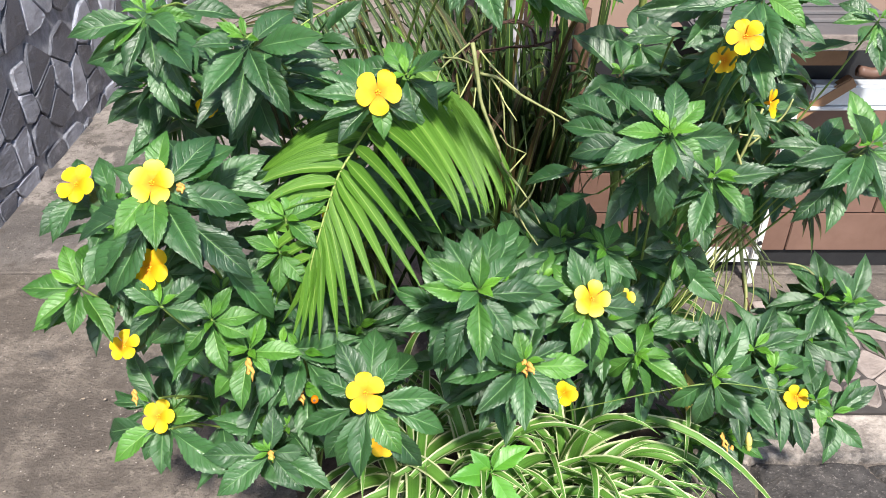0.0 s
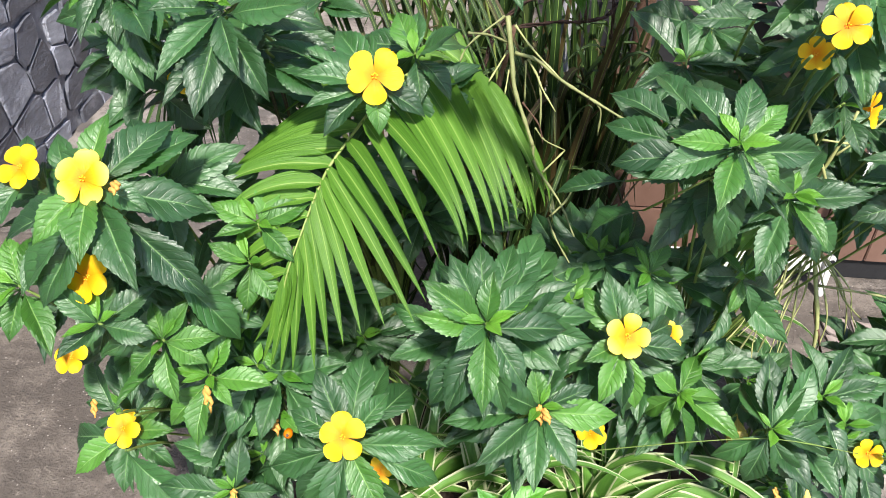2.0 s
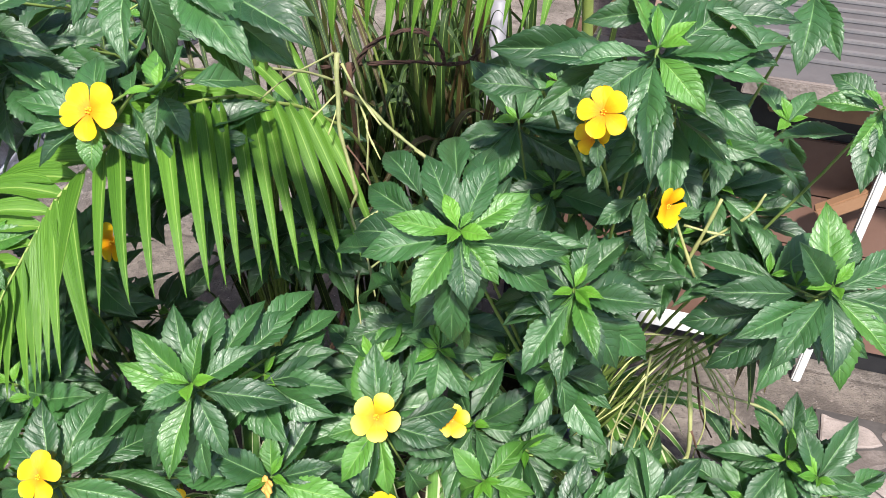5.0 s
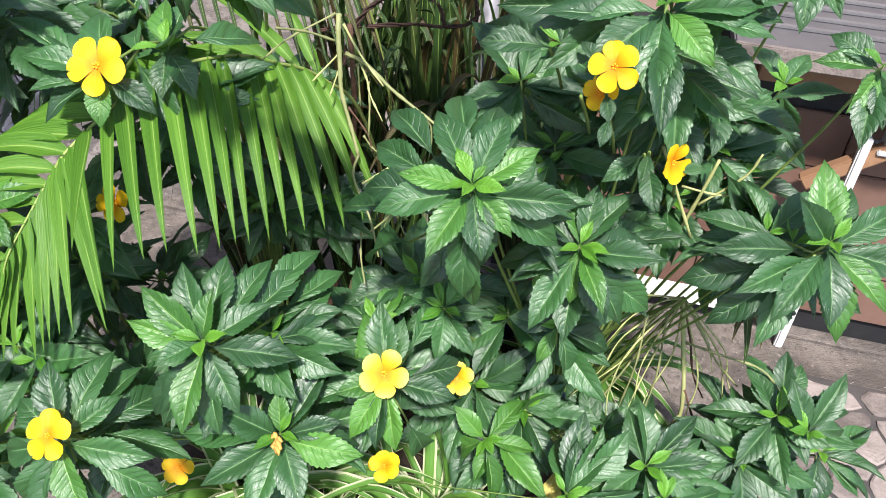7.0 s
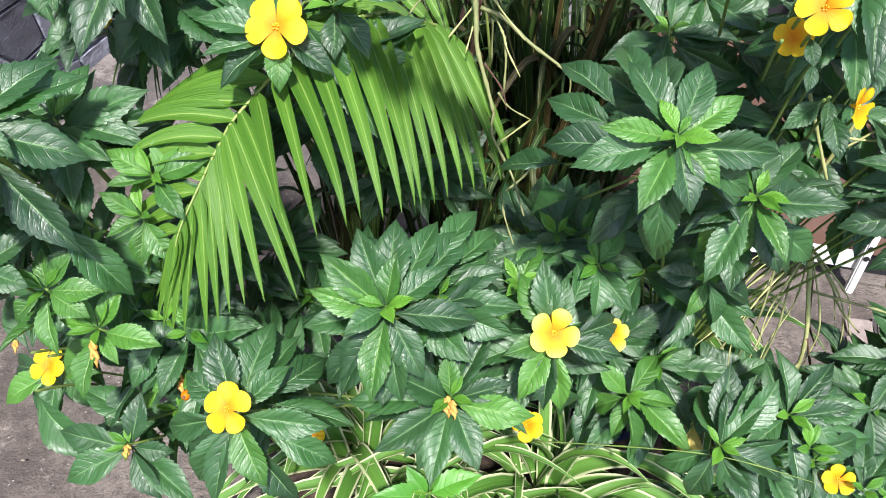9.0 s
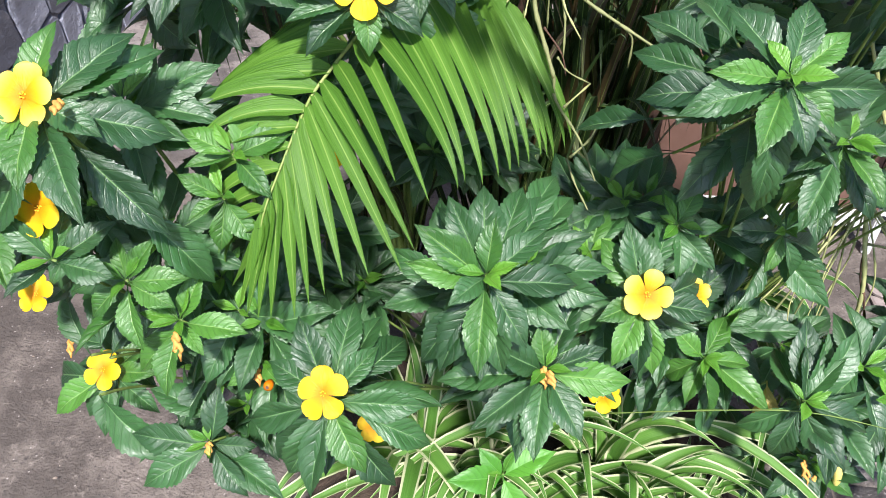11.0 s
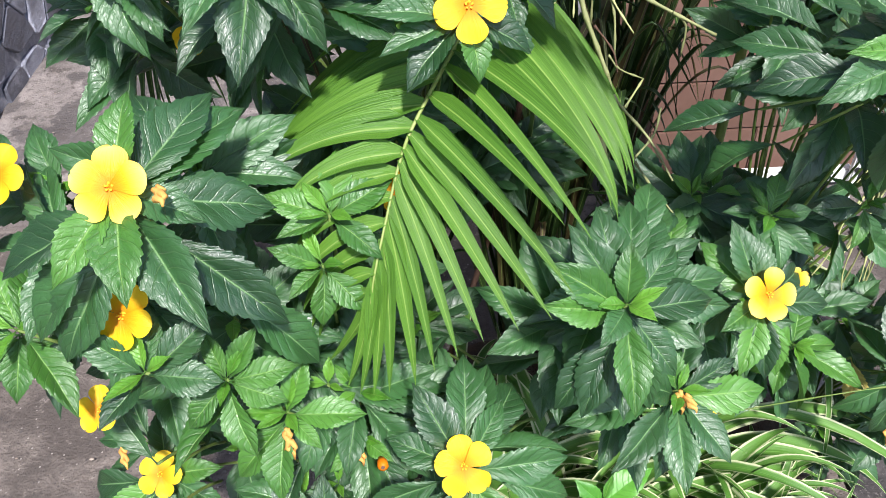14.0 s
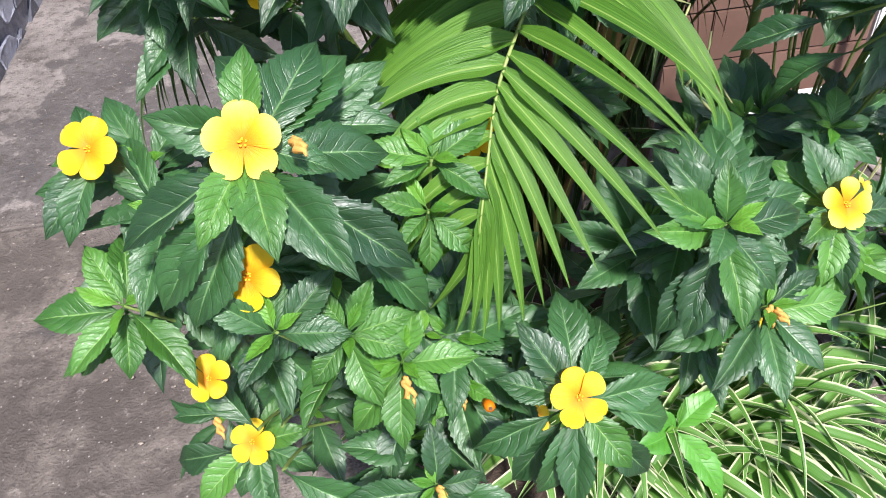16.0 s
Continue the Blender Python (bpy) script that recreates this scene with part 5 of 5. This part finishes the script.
# ---- palm ----
palm = thing("palm", (0.06, 1.26, 0), "small palm with one arching bright green frond", "palm")
RACHIS = through_points([(0.06, 1.26, 0.0), (0.055, 1.22, 0.35), (0.04, 1.12, 0.64), (0.013, 1.04, 0.738), (-0.012, 0.985, 0.775), (-0.028, 0.925, 0.806), (-0.062, 0.845, 0.816), (-0.106, 0.777, 0.775), (-0.121, 0.755, 0.750), (-0.132, 0.727, 0.722), (-0.141, 0.704, 0.697), (-0.147, 0.692, 0.672)], 6)
spine = part("midrib", tube(RACHIS, [0.0027 - 0.0020 * i / (len(RACHIS) - 1) for i in range(len(RACHIS))], 7), RIB, palm, "pale yellow-green frond midrib", True)


def on_rachis(s):
    """s from 0 at the frond's tip to 1 where its blades begin."""
    n = len(RACHIS) - 1
    f = n - s * 62
    i = int(f)
    return RACHIS[i].lerp(RACHIS[min(i + 1, n)], f - i)


def leaflet(parent, root, tip, width, lift, mat=PALM, face=FACE, hang=0.0):
    """One blade from the midrib to its tip; hang: how far above the tip it already falls straight down."""
    root, tip = Vector(root), Vector(tip)
    d = tip - root
    lift = Vector(lift)
    near = tip - d * 0.25 + lift * 0.7
    over = tip + Vector((-0.1 * hang, 0.15 * hang, hang))
    line = bezier(root, root + d * 0.3 + lift, over if hang else near, tip, 16)
    me = blade_mesh("leaflet", line, width, 0.85, face, 0.85)
    return piece("leaflet", me, mat, parent, Matrix(), smooth=True)


# the side of the frond that hangs towards the counter: fine blades at its tip, broad ones further up
for s, tip, w in [(0.02, (-0.187, 0.705, 0.600), 0.0050), (0.055, (-0.170, 0.676, 0.602), 0.0056), (0.09, (-0.160, 0.669, 0.602), 0.0062), (0.125, (-0.150, 0.668, 0.601), 0.0066), (0.16, (-0.138, 0.668, 0.604), 0.0070),
                  (0.20, (-0.118, 0.672, 0.605), 0.0076), (0.235, (-0.103, 0.670, 0.622), 0.0066), (0.27, (-0.086, 0.664, 0.645), 0.0070), (0.30, (-0.068, 0.660, 0.664), 0.0073), (0.33, (-0.045, 0.652, 0.682), 0.0076),
                  (0.36, (-0.021, 0.662, 0.680), 0.0080), (0.385, (-0.010, 0.656, 0.710), 0.0080), (0.41, (-0.021, 0.652, 0.772), 0.0076), (0.435, (0.000, 0.664, 0.748), 0.0066)]:
    leaflet(spine, on_rachis(s), tip, w, (0.004, -0.006, 0.003 + 0.07 * max(0.0, s - 0.3)))
for s, tip, w in [(0.45, (0.018, 0.678, 0.752), 0.0090), (0.475, (0.020, 0.704, 0.740), 0.0086), (0.50, (0.031, 0.728, 0.722), 0.0090), (0.525, (0.042, 0.745, 0.718), 0.0086), (0.545, (0.050, 0.758, 0.716), 0.0082),
                  (0.565, (0.050, 0.780, 0.700), 0.0080), (0.59, (0.056, 0.806, 0.685), 0.0080), (0.62, (0.064, 0.826, 0.678), 0.0084), (0.65, (0.074, 0.845, 0.674), 0.0086), (0.68, (0.080, 0.880, 0.650), 0.0088),
                  (0.71, (0.087, 0.916, 0.626), 0.0090), (0.74, (0.098, 0.945, 0.620), 0.0088), (0.77, (0.105, 0.975, 0.610), 0.0084)]:
    leaflet(spine, on_rachis(s), tip, w, (0.010, -0.010, 0.016), hang=0.04)
# the side that lies out over the concrete
for s, tip, w in [(0.04, (-0.192, 0.712, 0.618), 0.0054), (0.09, (-0.196, 0.712, 0.630), 0.0062), (0.14, (-0.200, 0.714, 0.648), 0.0070), (0.19, (-0.203, 0.718, 0.668), 0.0076), (0.235, (-0.206, 0.722, 0.690), 0.0084), (0.275, (-0.205, 0.728, 0.712), 0.0090),
                  (0.315, (-0.204, 0.736, 0.732), 0.0096), (0.37, (-0.222, 0.765, 0.738), 0.0116), (0.40, (-0.228, 0.780, 0.726), 0.0110), (0.425, (-0.233, 0.797, 0.718), 0.0112), (0.45, (-0.236, 0.814, 0.712), 0.0112), (0.475, (-0.238, 0.829, 0.706), 0.0112),
                  (0.50, (-0.239, 0.845, 0.700), 0.0110), (0.53, (-0.238, 0.862, 0.697), 0.0108), (0.56, (-0.234, 0.882, 0.695), 0.0104), (0.60, (-0.226, 0.908, 0.702), 0.0098), (0.64, (-0.210, 0.950, 0.722), 0.0090), (0.68, (-0.185, 1.005, 0.755), 0.0084), (0.73, (-0.140, 1.070, 0.800), 0.0080), (0.78, (-0.090, 1.130, 0.820), 0.0074)]:
    leaflet(spine, on_rachis(s), tip, w, (-0.010, 0.0, 0.016 + 0.05 * max(0.0, min(s, 0.6) - 0.3)))

# an older frond behind the first
BEHIND = through_points([(0.05, 1.27, 0.0), (0.04, 1.26, 0.5), (0.0, 1.20, 0.80), (-0.08, 1.12, 0.865), (-0.17, 1.05, 0.85), (-0.25, 1.0, 0.80)], 8)
rib = part("midrib", tube(BEHIND, [0.0026 - 0.0018 * i / (len(BEHIND) - 1) for i in range(len(BEHIND))], 7), RIB, palm, "pale yellow-green frond midrib", True)
for k in range(24):
    root = BEHIND[-1 - k]
    leaflet(rib, root, root + Vector((0.05 + 0.002 * k, -0.07 - 0.001 * k, -0.13 - 0.001 * k + chance.uniform(-0.01, 0.01))), 0.0036, (0.006, -0.01, 0.02), REED)
    leaflet(rib, root, root + Vector((-0.12, 0.05, -0.03 + chance.uniform(-0.01, 0.01))), 0.0036, (-0.005, 0.0, 0.02), REED)

BLUE = plain("blue_plastic", (0.02, 0.22, 0.42), (0.04, 0.32, 0.55), 60.0, 0.4)
scrap = box(bmesh.new(), (-0.0022, -0.0012, -0.0045), (0.0022, 0.0012, 0.0045), 0.0006)
scrap.transform(pose(-0.134, 0.735, 0.709, 20, 25, 10))
part("clip", scrap, BLUE, spine, "tiny blue plastic scrap caught on the frond")

# a second frond that hangs in from above, and a low one over the ground
palm_top = thing("palm", (0.30, 1.22, 0), "tall palm whose frond hangs in from above", "palm")
TOP = through_points([(0.30, 1.22, 0.0), (0.30, 1.20, 0.6), (0.27, 1.08, 1.00), (0.20, 1.00, 1.03), (0.10, 0.96, 1.00)], 6)
top_rib = part("midrib", tube(TOP, [0.008 - 0.005 * i / (len(TOP) - 1) for i in range(len(TOP))], 7), RIB, palm_top, "green frond midrib", True)
for k in range(13):
    root = TOP[-1 - k] if k < len(TOP) else TOP[-1]
    leaflet(top_rib, root, (0.085 + 0.0145 * k + chance.uniform(-0.006, 0.006), 0.93 + 0.004 * k, 0.885 + chance.uniform(-0.02, 0.015)), 0.0095, (0, -0.03, 0.0))
palm_low = thing("palm", (-0.20, 1.40, 0), "small dark palm drooping over the concrete", "palm")
LOW = through_points([(-0.20, 1.40, 0.0), (-0.22, 1.39, 0.40), (-0.32, 1.30, 0.63), (-0.40, 1.21, 0.675), (-0.445, 1.17, 0.655)], 6)
low_rib = part("midrib", tube(LOW, [0.006 - 0.004 * i / (len(LOW) - 1) for i in range(len(LOW))], 6), STEM, palm_low, "dark green frond midrib", True)
for k in range(20):
    across = k / 19.0
    root = LOW[-1 - k // 3]
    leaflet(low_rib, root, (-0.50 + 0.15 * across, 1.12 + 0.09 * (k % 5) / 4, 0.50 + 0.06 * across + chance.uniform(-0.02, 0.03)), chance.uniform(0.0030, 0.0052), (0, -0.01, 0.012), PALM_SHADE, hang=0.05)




# ---- grassy and strap-leaved plants ----
def strap_mesh(name, reach, rise, fall, width, seed, curl=0.0):
    rnd = random.Random(seed)
    bend = rnd.uniform(-0.16, 0.16)
    line = bezier((0, 0, 0), (0, reach * 0.12, rise), (bend * reach, reach * 0.62, rise * 1.1), (bend * 2 * reach, reach, rise - fall), 14)
    return blade_mesh(name, line, width, 0.55, Vector((curl, -0.5, 1)), 0.62)


STRAPS = [strap_mesh("strap_leaf", *q) for q in [(0.27, 0.17, 0.14, 0.0112, 1), (0.33, 0.19, 0.21, 0.0120, 2), (0.22, 0.20, 0.07, 0.0104, 3), (0.36, 0.16, 0.18, 0.0116, 4), (0.18, 0.22, 0.03, 0.0090, 5), (0.30, 0.14, 0.12, 0.0122, 6, 0.5), (0.25, 0.18, 0.16, 0.0098, 7, -0.4)]]
REEDS = [strap_mesh("blade", *q) for q in [(0.10, 0.50, 0.04, 0.0065, 11), (0.14, 0.46, 0.12, 0.0075, 12), (0.06, 0.55, 0.0, 0.0055, 13), (0.20, 0.42, 0.20, 0.0075, 14)]]


def clump(name, at, n, meshes, mat, label, category, size, seed, arc=(0, 360), group=""):
    rnd = random.Random(seed)
    t = thing(name, (at[0], at[1], 0), label, category, group)
    for k in range(n):
        a = arc[0] + (arc[1] - arc[0]) * (k + rnd.random()) / n
        m = Matrix.Translation(Vector(at) + Vector((rnd.uniform(-1, 1), rnd.uniform(-1, 1), 0)) * 0.025) @ pose(0, 0, 0, rnd.uniform(-12, 14), rnd.uniform(-10, 10), a - 90)
        s = size * rnd.uniform(0.75, 1.2)
        piece("leaf", rnd.choice(meshes), mat, t, m @ Matrix.Diagonal((size * rnd.uniform(0.65, 1.35), s, s, 1)), smooth=True)
    return t


GRASS = "spider plant with arching green leaves edged in cream"
clump("spider_plant", (0.205, 0.900, 0.08), 30, STRAPS, STRIPED, GRASS + " under the shrubs", "spider plant", 1.0, 1, group="spider plants")
clump("spider_plant", (0.060, 0.860, 0.06), 24, STRAPS, STRIPED, GRASS + " in front", "spider plant", 0.95, 3, (-190, 130), group="spider plants")
clump("spider_plant", (0.00, 0.86, 0.04), 22, STRAPS, STRIPED, "spider plant with long cream-edged leaves, spreading low", "spider plant", 1.0, 23, (-75, 15), group="spider plants")
clump("spider_plant", (-0.06, 0.90, 0.07), 40, STRAPS, STRIPED, GRASS + " in the shade", "spider plant", 0.95, 24, group="spider plants")
clump("spider_plant", (0.10, 0.84, 0.03), 24, STRAPS, STRIPED, GRASS + " beside the bed", "spider plant", 1.0, 21, (-100, 20), group="spider plants")
clump("spider_plant", (0.22, 0.81, 0.05), 32, STRAPS, STRIPED, GRASS + " by the kerb", "spider plant", 0.85, 22, (-150, 45), group="spider plants")
clump("spider_plant", (0.33, 0.85, 0.03), 46, STRAPS, STRIPED, "low pale young spider plant beside the kerb", "spider plant", 0.55, 2, group="spider plants")
clump("spider_plant", (0.40, 0.80, 0.02), 34, STRAPS, STRIPED, "low pale young spider plant on the kerb's edge", "spider plant", 0.42, 25, group="spider plants")
clump("spider_plant", (0.36, 1.17, 0.16), 44, STRAPS, STRIPED, GRASS + " near the bucket", "spider plant", 0.8, 4, group="spider plants")
clump("strap_leaved_plant", (0.17, 1.30, 0.34), 34, REEDS, REED, "dark strap-leaved plant with arching blades", "plant", 0.75, 5)
clump("reed_plant", (0.10, 1.26, 0.24), 46, REEDS, REED, "tall reedy plant with upright narrow blades", "plant", 1.0, 6)
clump("reed_plant", (-0.06, 1.34, 0.30), 40, REEDS, REED, "tall reedy plant with upright yellow-green blades", "plant", 1.0, 7)

clump("reed_plant", (0.02, 1.18, 0.10), 44, REEDS, REED, "dark reedy plant under the palm frond", "plant", 0.9, 8)
clump("reed_plant", (-0.16, 1.20, 0.06), 40, REEDS, REED, "dark reedy plant in the shade of the shrubs", "plant", 0.85, 9)

clump("reed_plant", (0.22, 1.42, 0.20), 44, REEDS, REED, "dark reedy plant before the counter", "plant", 1.0, 10)
clump("reed_plant", (0.16, 1.60, 0.12), 44, REEDS, REED, "dark reedy plant in the shade of the counter", "plant", 1.0, 13)
clump("reed_plant", (-0.02, 1.64, 0.12), 44, REEDS, REED, "dark reedy plant in the shade of the counter", "plant", 1.0, 14)
clump("reed_plant", (0.02, 1.46, 0.22), 44, REEDS, REED, "tall dark reedy plant behind the palm", "plant", 1.05, 12)

# a broad-leaved seedling in front of the spider plants
seedling = thing("seedling", (0.08, 0.84, 0), "small bright green broad-leaved seedling", "plant")
shoot(seedling, (0.069, 0.753, 0.293), [(28, 19, 0.070), (-151, 18, 0.074), (-50, -40, 0.095), (160, 40, 0.045)], (0.08, 0.84, 0.0), 0, 2, "broad", roll=6)

# ---- cladding stones, last ----
def cladding(y, z, seed):
    """The irregular stones of one cladding panel, 0.69 m long and 0.33 m high."""
    for py, pz, poly in cells(y + 0.003, y + 0.687, z + 0.003, z + 0.327, 0.098, seed, 1.3):
        yield slab(poly, (py, pz), 0.0032, 0.011, 0.0, lambda a, b, h: (WALL_X + h, a, b))


PANELS = [(2.15 + 0.69 * i, 0.055 + 0.33 * k) for i in range(-4, 4) for k in range(-1, 7)]
rest = bmesh.new()
for seed, (y, z) in enumerate(PANELS):
    near = 1.4 < y < 3.0 and z < 0.5
    for bm in cladding(y, z, 100 + seed):
        if near:
            part("stone", bm, SLATE, wall_west)
        else:
            me = bpy.data.meshes.new("stone")
            bm.to_mesh(me)
            bm.free()
            rest.from_mesh(me)
            bpy.data.meshes.remove(me)
# the rest of the cladding, too far off to pick apart
tagged(part("stones", rest, SLATE, wall_west), "grey slate stones over the rest of the wall", kind="stuff")
